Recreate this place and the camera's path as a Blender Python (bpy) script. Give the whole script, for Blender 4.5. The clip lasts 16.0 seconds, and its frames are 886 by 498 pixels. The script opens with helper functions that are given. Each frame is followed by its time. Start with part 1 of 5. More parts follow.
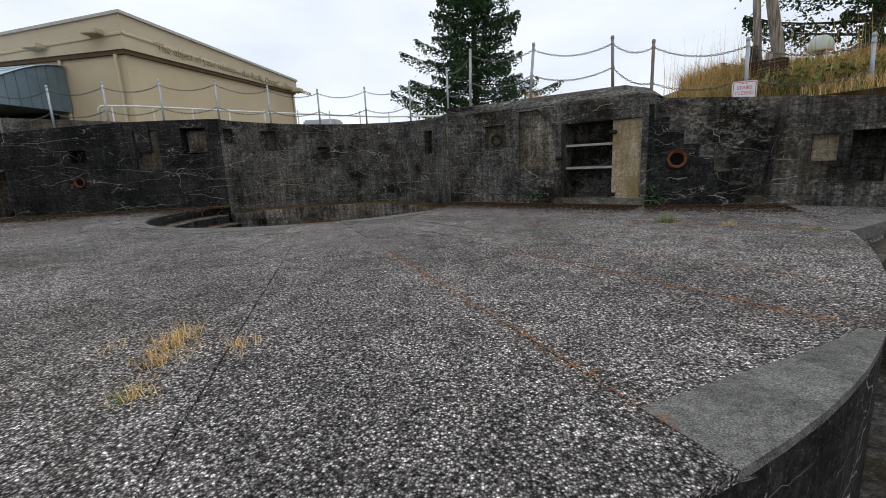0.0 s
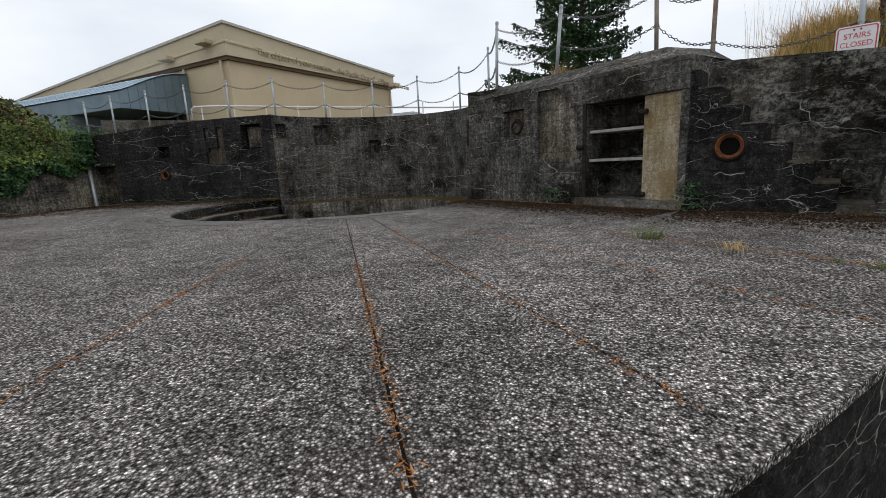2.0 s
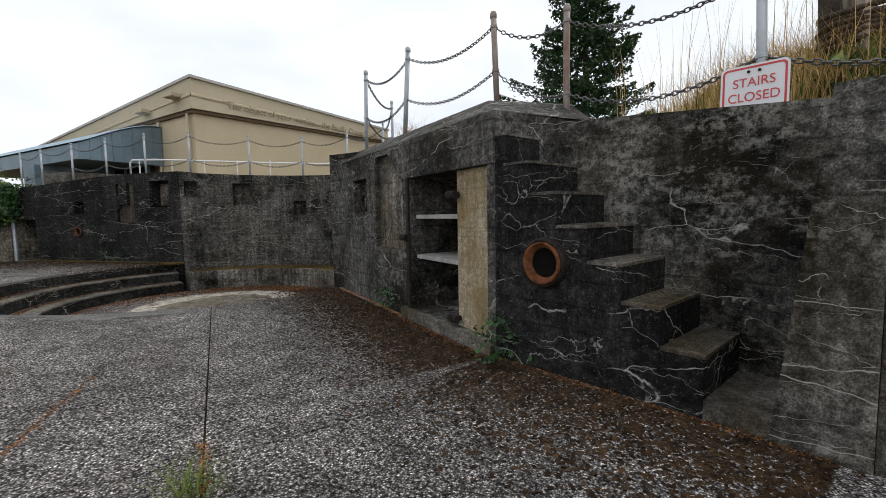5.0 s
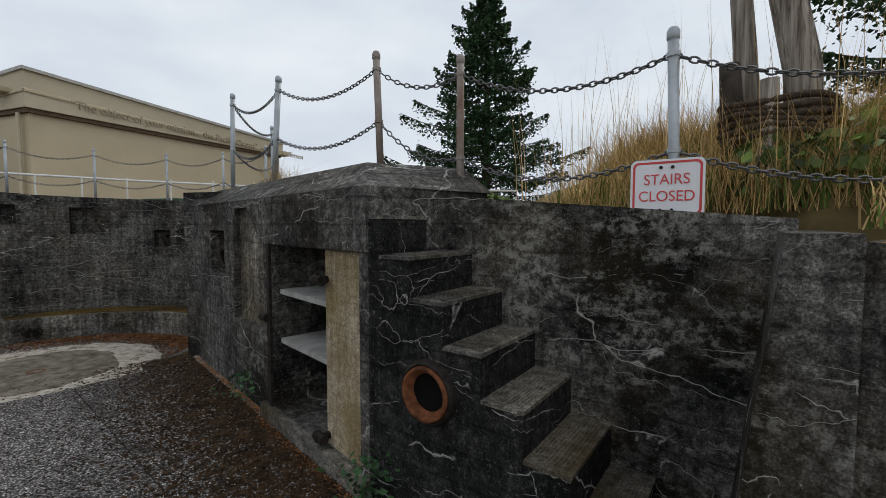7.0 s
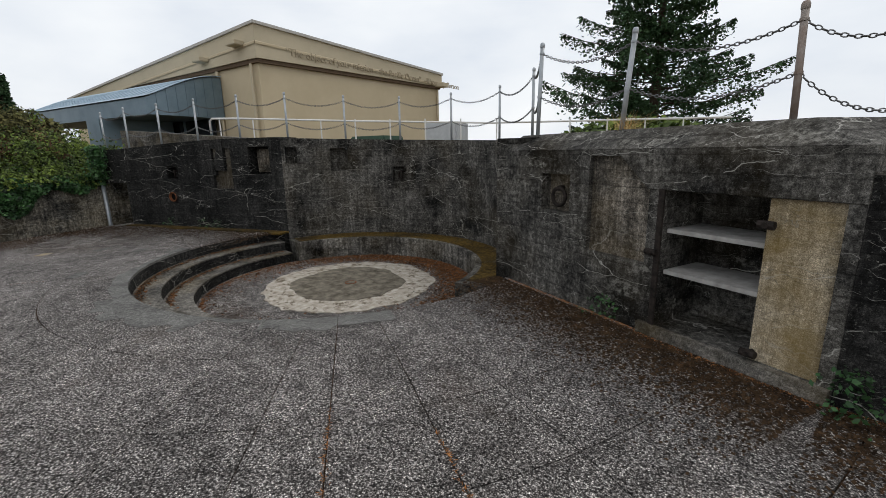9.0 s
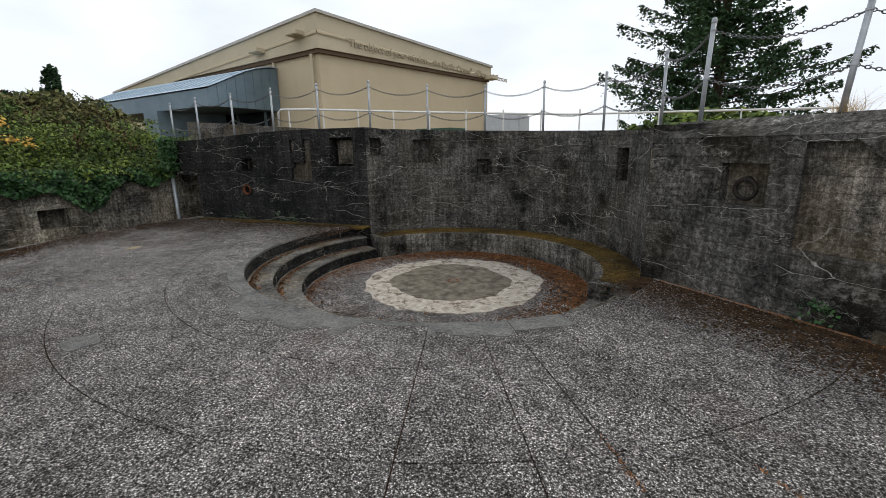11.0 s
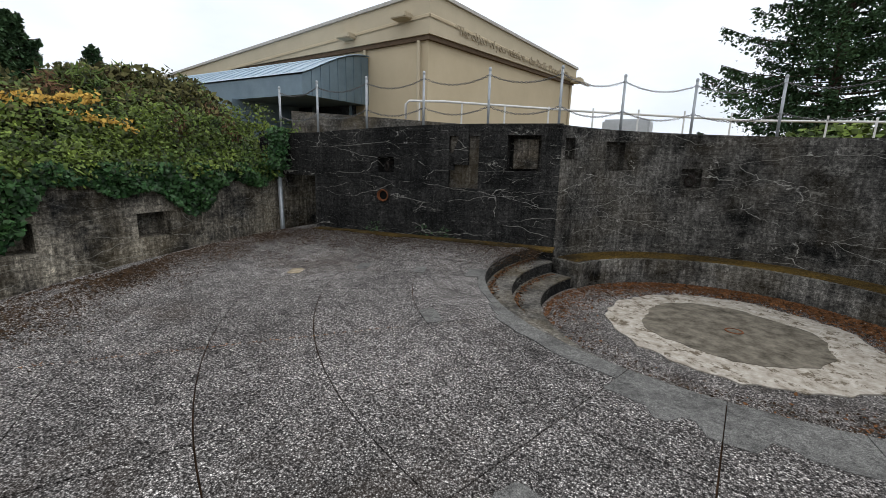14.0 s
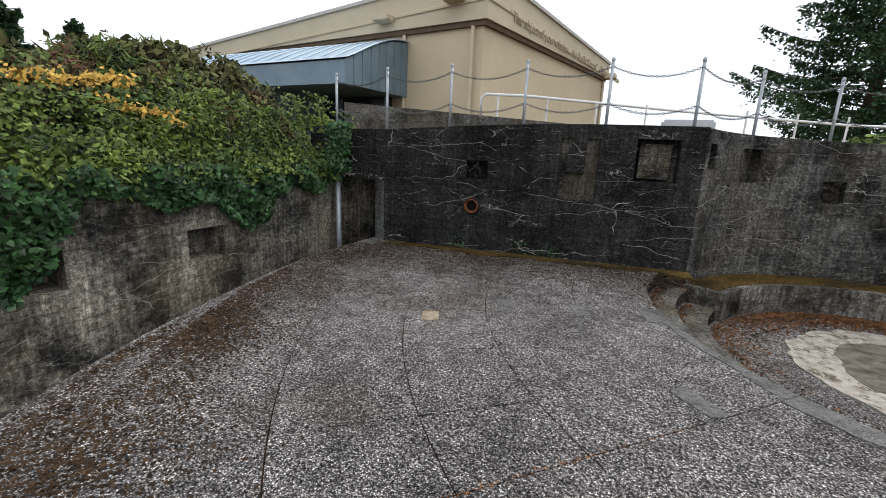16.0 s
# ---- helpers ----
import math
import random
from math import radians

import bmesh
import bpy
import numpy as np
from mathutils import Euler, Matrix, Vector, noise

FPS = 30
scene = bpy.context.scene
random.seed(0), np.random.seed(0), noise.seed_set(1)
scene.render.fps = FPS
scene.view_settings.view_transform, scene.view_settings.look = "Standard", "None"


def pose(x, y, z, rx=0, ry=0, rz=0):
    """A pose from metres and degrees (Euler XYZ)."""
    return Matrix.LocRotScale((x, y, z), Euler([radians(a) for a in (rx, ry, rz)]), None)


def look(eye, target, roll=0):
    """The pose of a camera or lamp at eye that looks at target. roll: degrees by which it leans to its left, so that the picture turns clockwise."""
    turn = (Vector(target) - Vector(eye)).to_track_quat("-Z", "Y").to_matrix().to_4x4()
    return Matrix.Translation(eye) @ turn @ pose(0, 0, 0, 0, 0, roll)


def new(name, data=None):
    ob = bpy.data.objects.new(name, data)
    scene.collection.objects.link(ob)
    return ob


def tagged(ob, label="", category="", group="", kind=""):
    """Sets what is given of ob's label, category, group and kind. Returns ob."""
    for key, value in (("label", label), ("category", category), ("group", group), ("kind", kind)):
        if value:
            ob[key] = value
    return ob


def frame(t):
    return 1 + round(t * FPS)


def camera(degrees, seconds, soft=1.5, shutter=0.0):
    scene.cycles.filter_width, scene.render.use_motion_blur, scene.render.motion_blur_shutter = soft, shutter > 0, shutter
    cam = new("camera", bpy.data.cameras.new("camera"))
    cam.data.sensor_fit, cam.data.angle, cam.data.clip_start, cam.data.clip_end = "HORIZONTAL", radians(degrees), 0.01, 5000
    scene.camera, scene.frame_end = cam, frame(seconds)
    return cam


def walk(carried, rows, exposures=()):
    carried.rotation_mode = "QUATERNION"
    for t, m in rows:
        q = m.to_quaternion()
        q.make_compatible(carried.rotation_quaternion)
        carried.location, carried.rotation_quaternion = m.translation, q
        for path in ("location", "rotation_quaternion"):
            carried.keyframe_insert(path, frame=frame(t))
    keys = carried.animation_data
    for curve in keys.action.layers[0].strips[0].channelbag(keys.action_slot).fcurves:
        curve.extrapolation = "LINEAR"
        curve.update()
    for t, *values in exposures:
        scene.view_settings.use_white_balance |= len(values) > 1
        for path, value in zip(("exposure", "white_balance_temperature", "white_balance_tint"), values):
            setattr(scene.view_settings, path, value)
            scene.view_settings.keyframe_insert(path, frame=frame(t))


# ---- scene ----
cam = camera(91.56, 16.0, 0.75)
# seconds, place of the eye, then turn to the left, tilt upwards, lean
PATH = [
    (0.0, 0.360, -0.588, 0.745, 5.80, -11.17, -2.64),
    (0.5, 0.687, -0.385, 0.637, 9.87, -10.49, -1.91),
    (1.0, 1.141, -0.018, 0.680, 14.58, -11.05, -2.49),
    (1.5, 1.687, 0.336, 0.674, 18.10, -11.16, -2.79),
    (2.0, 2.145, 0.781, 0.634, 22.96, -11.19, -2.92),
    (2.5, 2.730, 1.304, 0.604, 26.17, -10.90, -3.38),
    (3.0, 3.267, 1.993, 0.543, 28.03, -10.93, -3.81),
    (3.5, 3.748, 2.765, 0.530, 29.97, -10.02, -3.62),
    (4.0, 3.922, 3.097, 0.746, 30.70, -7.03, -2.57),
    (4.2, 3.908, 3.196, 0.815, 30.04, -5.56, -1.90),
    (6.3, 3.683, 3.966, 1.386, 24.81, -4.34, -0.56),
    (6.5, 3.774, 4.056, 1.479, 21.05, -4.61, -1.11),
    (7.0, 3.715, 4.192, 1.422, 15.95, -3.20, 0.04),
    (7.5, 3.329, 4.032, 1.425, 15.34, -4.04, 0.07),
    (8.0, 2.696, 3.675, 1.429, 20.74, -5.70, 0.24),
    (8.5, 2.205, 3.087, 1.526, 27.44, -11.11, -0.24),
    (9.0, 1.882, 2.808, 1.624, 30.24, -12.73, -1.05),
    (9.5, 1.433, 2.729, 1.615, 32.08, -12.63, -0.72),
    (11.8, -0.621, 2.238, 1.531, 32.13, -13.30, -0.87),
    (12.0, -0.954, 2.213, 1.531, 31.67, -12.68, 0.49),
    (12.5, -1.618, 2.157, 1.467, 31.51, -12.13, 0.68),
    (13.0, -2.250, 2.182, 1.490, 31.40, -12.52, 0.74),
    (13.5, -2.966, 2.141, 1.472, 31.51, -12.35, 1.39),
    (14.0, -3.584, 2.139, 1.433, 31.03, -12.13, 1.42),
    (14.5, -4.213, 2.104, 1.438, 30.61, -12.04, 2.04),
    (15.0, -4.838, 2.083, 1.482, 29.54, -12.37, 2.44),
    (15.5, -5.449, 2.154, 1.513, 28.33, -12.73, 2.75),
    (16.0, -5.936, 2.260, 1.531, 27.61, -12.89, 2.52),
]


def eye_pose(x, y, z, yaw, pitch, roll):
    ahead = Vector((-math.sin(radians(yaw)) * math.cos(radians(pitch)), math.cos(radians(yaw)) * math.cos(radians(pitch)), math.sin(radians(pitch))))
    return look((x, y, z), Vector((x, y, z)) + ahead, roll)


EXPOSURES = [(0.0, -0.1, 6450, 10), (1.5, -0.15, 6550, 10), (2.5, -0.1, 6600, 10), (3.5, 0.45, 6700, 11), (4.2, 0.35, 6700, 11), (6.3, -0.4, 6400, 9), (7.5, -0.4, 6400, 9), (8.5, -0.3, 6600, 10), (9.5, -0.1, 6650, 10), (12.0, 0.0, 6500, 10), (14.5, 0.13, 6480, 10), (16.0, 0.34, 6430, 11)]
walk(cam, [(t, eye_pose(*p)) for t, *p in PATH], EXPOSURES)

# ---- sky and light ----
world = bpy.data.worlds.new("overcast_sky")
scene.world = world
world.use_nodes = True
wn, wl = world.node_tree.nodes, world.node_tree.links
background = wn["Background"]
sky = wn.new("ShaderNodeTexSky")
sky.sky_type, sky.sun_disc = "NISHITA", False
sky.sun_elevation, sky.sun_rotation = radians(50), radians(150)
sky.air_density, sky.dust_density, sky.ozone_density = 1.0, 6.0, 1.0
where = wn.new("ShaderNodeTexCoord")
squash = wn.new("ShaderNodeMapping")
squash.inputs["Scale"].default_value = (1.2, 1.2, 3.0)
clouds = wn.new("ShaderNodeTexNoise")
clouds.inputs["Scale"].default_value, clouds.inputs["Detail"].default_value = 2.2, 6
cloud_ramp = wn.new("ShaderNodeValToRGB")
cloud_ramp.color_ramp.elements[0].position, cloud_ramp.color_ramp.elements[0].color = 0.3, (7.6, 8.3, 9.3, 1)
cloud_ramp.color_ramp.elements[1].position, cloud_ramp.color_ramp.elements[1].color = 0.7, (10.2, 10.6, 11.0, 1)
veil = wn.new("ShaderNodeMix")
veil.data_type = "RGBA"
veil.inputs["Factor"].default_value = 0.9
wl.new(where.outputs["Generated"], squash.inputs["Vector"])
wl.new(squash.outputs["Vector"], clouds.inputs["Vector"])
wl.new(clouds.outputs["Fac"], cloud_ramp.inputs["Fac"])
wl.new(sky.outputs["Color"], veil.inputs["A"])
wl.new(cloud_ramp.outputs["Color"], veil.inputs["B"])
wl.new(veil.outputs["Result"], background.inputs["Color"])
background.inputs["Strength"].default_value = 0.115

sun = new("sun", bpy.data.lights.new("sun", "SUN"))
sun.data.energy, sun.data.angle, sun.data.color = 0.9, radians(25), (1.0, 0.96, 0.9)
sun.rotation_euler = (radians(40), 0, radians(150))


# ---- materials ----
def material(name, rough=0.85, metal=0.0):
    m = bpy.data.materials.new(name)
    m.use_nodes = True
    bsdf = m.node_tree.nodes["Principled BSDF"]
    bsdf.inputs["Roughness"].default_value, bsdf.inputs["Metallic"].default_value = rough, metal
    if rough >= 0.7:
        bsdf.inputs["Specular IOR Level"].default_value = 0.12
    elif rough >= 0.5:
        bsdf.inputs["Specular IOR Level"].default_value = 0.3
    return m, m.node_tree.nodes, m.node_tree.links, bsdf


def noise_tex(n, l, scale, detail=6, vector=None, rough=0.55):
    t = n.new("ShaderNodeTexNoise")
    t.inputs["Scale"].default_value, t.inputs["Detail"].default_value, t.inputs["Roughness"].default_value = scale, detail, rough
    if vector is not None:
        l.new(vector, t.inputs["Vector"])
    return t.outputs["Fac"]


def ramp(n, l, fac, stops):
    r = n.new("ShaderNodeValToRGB")
    e = r.color_ramp.elements
    while len(e) < len(stops):
        e.new(0.5)
    for k, (p, c) in enumerate(stops):
        e[k].position, e[k].color = p, (c, c, c, 1) if isinstance(c, (int, float)) else (*c, 1)
    l.new(fac, r.inputs["Fac"])
    return r.outputs["Color"]


def mix(n, l, fac, a, b, blend="MIX"):
    m = n.new("ShaderNodeMix")
    m.data_type, m.blend_type = "RGBA", blend
    for key, v in (("Factor", fac), ("A", a), ("B", b)):
        sockets = [s for s in m.inputs if s.name == key and s.enabled]
        s = sockets[0]
        if isinstance(v, (int, float)):
            s.default_value = v if key == "Factor" else (v, v, v, 1)
        elif isinstance(v, tuple):
            s.default_value = (*v, 1)
        else:
            l.new(v, s)
    return [o for o in m.outputs if o.enabled][0]


def bump(n, l, bsdf, height, strength=0.3, distance=0.01):
    b = n.new("ShaderNodeBump")
    b.inputs["Strength"].default_value, b.inputs["Distance"].default_value = strength, distance
    l.new(height, b.inputs["Height"])
    l.new(b.outputs["Normal"], bsdf.inputs["Normal"])


def spot(n, l, scale=(1, 1, 1)):
    c = n.new("ShaderNodeTexCoord")
    m = n.new("ShaderNodeMapping")
    m.inputs["Scale"].default_value = scale
    g = n.new("ShaderNodeNewGeometry")
    l.new(g.outputs["Position"], m.inputs["Vector"])
    return m.outputs["Vector"]


def old_concrete(name, dark, light, crack=1.0, moss=0.0, streak=0.6, lime=0.0, grain=1.0):
    m, n, l, b = material(name, 0.92)
    pos = spot(n, l)
    big = noise_tex(n, l, 1.1, 12, pos, 0.74)
    col = ramp(n, l, big, [(0.4, dark), (0.52, tuple((a + c) / 2 for a, c in zip(dark, light))), (0.66, light)])
    fine = noise_tex(n, l, 22, 10, pos, 0.78)
    col = mix(n, l, grain, col, ramp(n, l, fine, [(0.36, 0.25), (0.5, 0.92), (0.64, 2.1)]), "MULTIPLY")
    grit = noise_tex(n, l, 130, 4, pos, 0.7)
    col = mix(n, l, 0.8, col, ramp(n, l, grit, [(0.36, 0.35), (0.5, 1.0), (0.64, 2.0)]), "MULTIPLY")
    # damp runs down the face
    runs = noise_tex(n, l, 3.2, 9, spot(n, l, (4.5, 4.5, 0.3)), 0.72)
    col = mix(n, l, streak, col, ramp(n, l, runs, [(0.4, 0.4), (0.5, 0.95), (0.62, 1.8)]), "MULTIPLY")
    # board marks
    wave = n.new("ShaderNodeTexWave")
    wave.wave_type, wave.bands_direction = "BANDS", "Z"
    wave.inputs["Scale"].default_value, wave.inputs["Distortion"].default_value, wave.inputs["Detail"].default_value = 2.2, 0.7, 2
    l.new(pos, wave.inputs["Vector"])
    board = ramp(n, l, wave.outputs["Fac"], [(0.0, 0.45), (0.03, 1.0), (1.0, 1.0)])
    col = mix(n, l, 0.8 * grain, col, board, "MULTIPLY")
    # white lime along cracks
    warp = n.new("ShaderNodeTexNoise")
    warp.inputs["Scale"].default_value, warp.inputs["Detail"].default_value = 3.5, 5
    l.new(pos, warp.inputs["Vector"])
    shift = n.new("ShaderNodeMix")
    shift.data_type = "VECTOR"
    vec_in = [s for s in shift.inputs if s.enabled and s.name in ("A", "B")]
    shift.inputs["Factor"].default_value = 0.3
    l.new(spot(n, l, (0.5, 0.5, 2.3)), vec_in[0])
    l.new(warp.outputs["Color"], vec_in[1])
    vor = n.new("ShaderNodeTexVoronoi")
    vor.feature = "DISTANCE_TO_EDGE"
    vor.inputs["Scale"].default_value = 3.3
    l.new([o for o in shift.outputs if o.enabled][0], vor.inputs["Vector"])
    line = ramp(n, l, vor.outputs["Distance"], [(0.0, 1.0), (0.002, 0.8), (0.0055, 0.0)])
    patchy = ramp(n, l, noise_tex(n, l, 2.1, 7, pos, 0.7), [(0.49, 0.0), (0.54, 0.85)])
    fac = mix(n, l, 1.0, line, patchy, "MULTIPLY")
    fac = mix(n, l, 1.0, fac, crack, "MULTIPLY")
    col = mix(n, l, fac, col, (0.47, 0.46, 0.42))
    # a second set of long, nearly level cracks, and small pale pits
    vor2 = n.new("ShaderNodeTexVoronoi")
    vor2.feature = "DISTANCE_TO_EDGE"
    vor2.inputs["Scale"].default_value = 1.5
    warp2 = n.new("ShaderNodeMix")
    warp2.data_type = "VECTOR"
    in2 = [s for s in warp2.inputs if s.enabled and s.name in ("A", "B")]
    warp2.inputs["Factor"].default_value = 0.22
    l.new(spot(n, l, (0.55, 0.55, 2.6)), in2[0])
    l.new(warp.outputs["Color"], in2[1])
    l.new([o for o in warp2.outputs if o.enabled][0], vor2.inputs["Vector"])
    line2 = ramp(n, l, vor2.outputs["Distance"], [(0.0, 1.0), (0.0025, 0.85), (0.0052, 0.0)])
    patchy2 = ramp(n, l, noise_tex(n, l, 1.3, 7, spot(n, l, (1, 1, 1.4)), 0.7), [(0.48, 0.0), (0.53, 0.9)])
    fac2 = mix(n, l, 1.0, mix(n, l, 1.0, line2, patchy2, "MULTIPLY"), crack, "MULTIPLY")
    col = mix(n, l, fac2, col, (0.47, 0.46, 0.42))
    pits = ramp(n, l, noise_tex(n, l, 48, 5, pos, 0.8), [(0.58, 0.0), (0.66, 0.6)])
    col = mix(n, l, pits, col, (0.17, 0.165, 0.15))
    haze = ramp(n, l, noise_tex(n, l, 2.6, 9, spot(n, l, (0.7, 0.7, 2.0)), 0.78), [(0.575 - lime, 0.0), (0.63 - lime, 0.3 + lime), (0.72 - lime, 0.75)])
    haze = mix(n, l, 1.0, haze, ramp(n, l, fine, [(0.46, 0.02), (0.55, 1.0)]), "MULTIPLY")
    col = mix(n, l, haze, col, (0.31, 0.3, 0.27))
    if moss:
        green = ramp(n, l, noise_tex(n, l, 1.3, 7, pos), [(0.45, 0.0), (0.65, moss)])
        col = mix(n, l, green, col, (0.19, 0.125, 0.03))
    l.new(col, b.inputs["Base Color"])
    h = mix(n, l, 0.5, fine, line)
    bump(n, l, b, h, 0.7, 0.014)
    return m


WALL = old_concrete("black_stained_concrete", (0.007, 0.007, 0.007), (0.036, 0.035, 0.033), 1.0, 0.0, 0.5, -0.03)
BLOCK = old_concrete("lime_streaked_black_concrete", (0.01, 0.0098, 0.0093), (0.13, 0.124, 0.113), 1.0, 0.06, 0.5, 0.025)
LIMED = old_concrete("limewashed_black_concrete", (0.008, 0.008, 0.0075), (0.16, 0.153, 0.138), 1.0, 0.08, 0.4, 0.085)
PIT_FACE = old_concrete("blotched_pit_face", (0.004, 0.004, 0.004), (0.2, 0.19, 0.17), 0.2, 0.1, 0.7)
# paled: daylight that the ramp keeps out of the passage is in this colour
PASSAGE = old_concrete("daylit_passage_concrete", (0.34, 0.35, 0.35), (0.56, 0.57, 0.56), 0.0, 0.1, 0.3)
WALL_PALE = old_concrete("grey_stained_concrete", (0.024, 0.024, 0.023), (0.3, 0.268, 0.215), 0.9, 0.14, 0.7, 0.03)
PIER = old_concrete("dark_pier_concrete", (0.01, 0.0095, 0.009), (0.1, 0.094, 0.085), 0.12, 0.1, 0.8)
FACING = old_concrete("brown_streaked_facing", (0.03, 0.028, 0.024), (0.17, 0.15, 0.125), 0.6, 0.18, 0.7)
MOSS = old_concrete("brown_moss", (0.018, 0.012, 0.005), (0.12, 0.075, 0.016), 0.0, 0.2, 0.0)
BUFF = old_concrete("buff_weathered_concrete", (0.2, 0.165, 0.11), (0.4, 0.34, 0.255), 0.7, 0.75, 0.4, 0.0, 0.5)
STEP = old_concrete("dark_worn_step_concrete", (0.04, 0.038, 0.034), (0.2, 0.186, 0.165), 0.1, 0.2, 0.1, 0.0, 0.8)
TREAD = old_concrete("dark_worn_tread", (0.018, 0.017, 0.0155), (0.12, 0.112, 0.1), 0.05, 0.12, 0.1, 0.0, 0.9)


def aggregate():
    m, n, l, b = material("exposed_aggregate", 0.9)
    pos = spot(n, l)
    v = n.new("ShaderNodeTexVoronoi")
    v.inputs["Scale"].default_value = 115
    l.new(pos, v.inputs["Vector"])
    pebble = n.new("ShaderNodeSeparateColor")
    l.new(v.outputs["Color"], pebble.inputs["Color"])
    tone = ramp(n, l, pebble.outputs["Red"], [(0.0, (0.055, 0.049, 0.046)), (0.5, (0.2, 0.183, 0.173)), (0.85, (0.36, 0.336, 0.318)), (1.0, (0.52, 0.495, 0.47))])
    gap = ramp(n, l, v.outputs["Distance"], [(0.35, 1.5), (0.7, 0.3)])
    col = mix(n, l, 1.0, tone, gap, "MULTIPLY")
    big = noise_tex(n, l, 0.8, 8, pos, 0.65)
    col = mix(n, l, 0.9, col, ramp(n, l, big, [(0.3, 0.5), (0.5, 0.95), (0.68, 1.3)]), "MULTIPLY")
    pit_marks = noise_tex(n, l, 56, 3, pos, 0.65)
    col = mix(n, l, 1.0, col, ramp(n, l, pit_marks, [(0.4, 0.3), (0.5, 0.95), (0.6, 1.65)]), "MULTIPLY")
    mid = noise_tex(n, l, 6, 6, pos, 0.7)
    col = mix(n, l, 0.8, col, ramp(n, l, mid, [(0.35, 0.48), (0.5, 0.97), (0.65, 1.4)]), "MULTIPLY")
    info = n.new("ShaderNodeObjectInfo")
    col = mix(n, l, 0.5, col, ramp(n, l, info.outputs["Random"], [(0.0, 0.82), (1.0, 1.12)]), "MULTIPLY")
    # brown moss and needle dust
    brown = ramp(n, l, noise_tex(n, l, 0.55, 9, pos, 0.7), [(0.54, 0.0), (0.68, 0.5)])
    col = mix(n, l, brown, col, (0.07, 0.05, 0.035))
    l.new(col, b.inputs["Base Color"])
    bump(n, l, b, gap, 0.8, 0.01)
    return m


AGG = aggregate()


def simple(name, a, c, rough=0.8, metal=0.0, scale=6.0, strength=0.25, random=0.0):
    m, n, l, b = material(name, rough, metal)
    pos = spot(n, l)
    col = ramp(n, l, noise_tex(n, l, scale, 7, pos, 0.65), [(0.32, a), (0.68, c)])
    if random:
        g = n.new("ShaderNodeNewGeometry")
        col = mix(n, l, 1.0, col, ramp(n, l, g.outputs["Random Per Island"], [(0.0, 1 - random), (1.0, 1 + random)]), "MULTIPLY")
    l.new(col, b.inputs["Base Color"])
    bump(n, l, b, noise_tex(n, l, scale * 7, 5, pos), strength, 0.006)
    return m


def worn_smooth():
    """Smooth concrete worn down to fine speckles, with dark stains."""
    m, n, l, b = material("worn_smooth_concrete", 0.92)
    pos = spot(n, l)
    col = ramp(n, l, noise_tex(n, l, 170, 4, pos, 0.8), [(0.36, (0.035, 0.034, 0.032)), (0.5, (0.125, 0.122, 0.115)), (0.64, (0.27, 0.265, 0.25))])
    col = mix(n, l, 0.9, col, ramp(n, l, noise_tex(n, l, 30, 6, pos, 0.75), [(0.35, 0.5), (0.5, 1.0), (0.65, 1.35)]), "MULTIPLY")
    col = mix(n, l, 0.9, col, ramp(n, l, noise_tex(n, l, 3.5, 7, pos, 0.7), [(0.35, 0.6), (0.5, 1.0), (0.66, 1.3)]), "MULTIPLY")
    l.new(col, b.inputs["Base Color"])
    bump(n, l, b, noise_tex(n, l, 90, 5, pos, 0.7), 0.6, 0.006)
    return m


KERB = worn_smooth()
JOINT = simple("joint_soil", (0.014, 0.011, 0.008), (0.09, 0.05, 0.028), 1.0, scale=9)
WHITE_RING = simple("white_grout", (0.24, 0.205, 0.16), (0.52, 0.48, 0.42), 0.95, scale=9)
_m, _n, _l, _b = WHITE_RING, WHITE_RING.node_tree.nodes, WHITE_RING.node_tree.links, WHITE_RING.node_tree.nodes["Principled BSDF"]
_base = _b.inputs["Base Color"].links[0].from_socket
_wear = ramp(_n, _l, noise_tex(_n, _l, 6.0, 10, spot(_n, _l), 0.8), [(0.43, 1.0), (0.46, 0.0)])
_l.new(mix(_n, _l, _wear, _base, (0.13, 0.105, 0.075)), _b.inputs["Base Color"])
DISK = simple("brown_concrete_disc", (0.055, 0.048, 0.036), (0.22, 0.195, 0.155), 0.95, scale=7, strength=0.5)
GALV = simple("galvanised_steel", (0.3, 0.33, 0.35), (0.46, 0.48, 0.5), 0.5, 0.6, 9)
RUSTY = simple("rust_streaked_steel", (0.16, 0.09, 0.055), (0.36, 0.34, 0.32), 0.65, 0.4, 4)
CHAIN = simple("grey_chain_steel", (0.09, 0.09, 0.09), (0.22, 0.22, 0.22), 0.55, 0.6, 30)
RUST = simple("rusted_iron", (0.05, 0.022, 0.013), (0.26, 0.1, 0.045), 0.9, 0.2, 18)
IRON = simple("black_iron", (0.012, 0.011, 0.01), (0.05, 0.04, 0.035), 0.7, 0.4, 20)
DARK = simple("shaded_bore_black", (0.003, 0.003, 0.003), (0.008, 0.007, 0.006), 1.0, scale=4)
SLAB = simple("pale_shelf_concrete", (0.22, 0.21, 0.2), (0.42, 0.41, 0.39), 0.9, scale=6)
STUCCO = simple("tan_stucco", (0.5, 0.42, 0.29), (0.56, 0.475, 0.335), 0.9, scale=0.9, strength=0.15)
STUCCO_DARK = simple("tan_fascia", (0.47, 0.41, 0.3), (0.54, 0.47, 0.345), 0.9, scale=1.1, strength=0.12)
FASCIA_SHADOW = simple("brown_fascia_shadow", (0.1, 0.07, 0.045), (0.14, 0.1, 0.07), 0.8)
ROOF_EDGE = simple("grey_roof_edge", (0.4, 0.39, 0.36), (0.5, 0.48, 0.45), 0.6, 0.2)
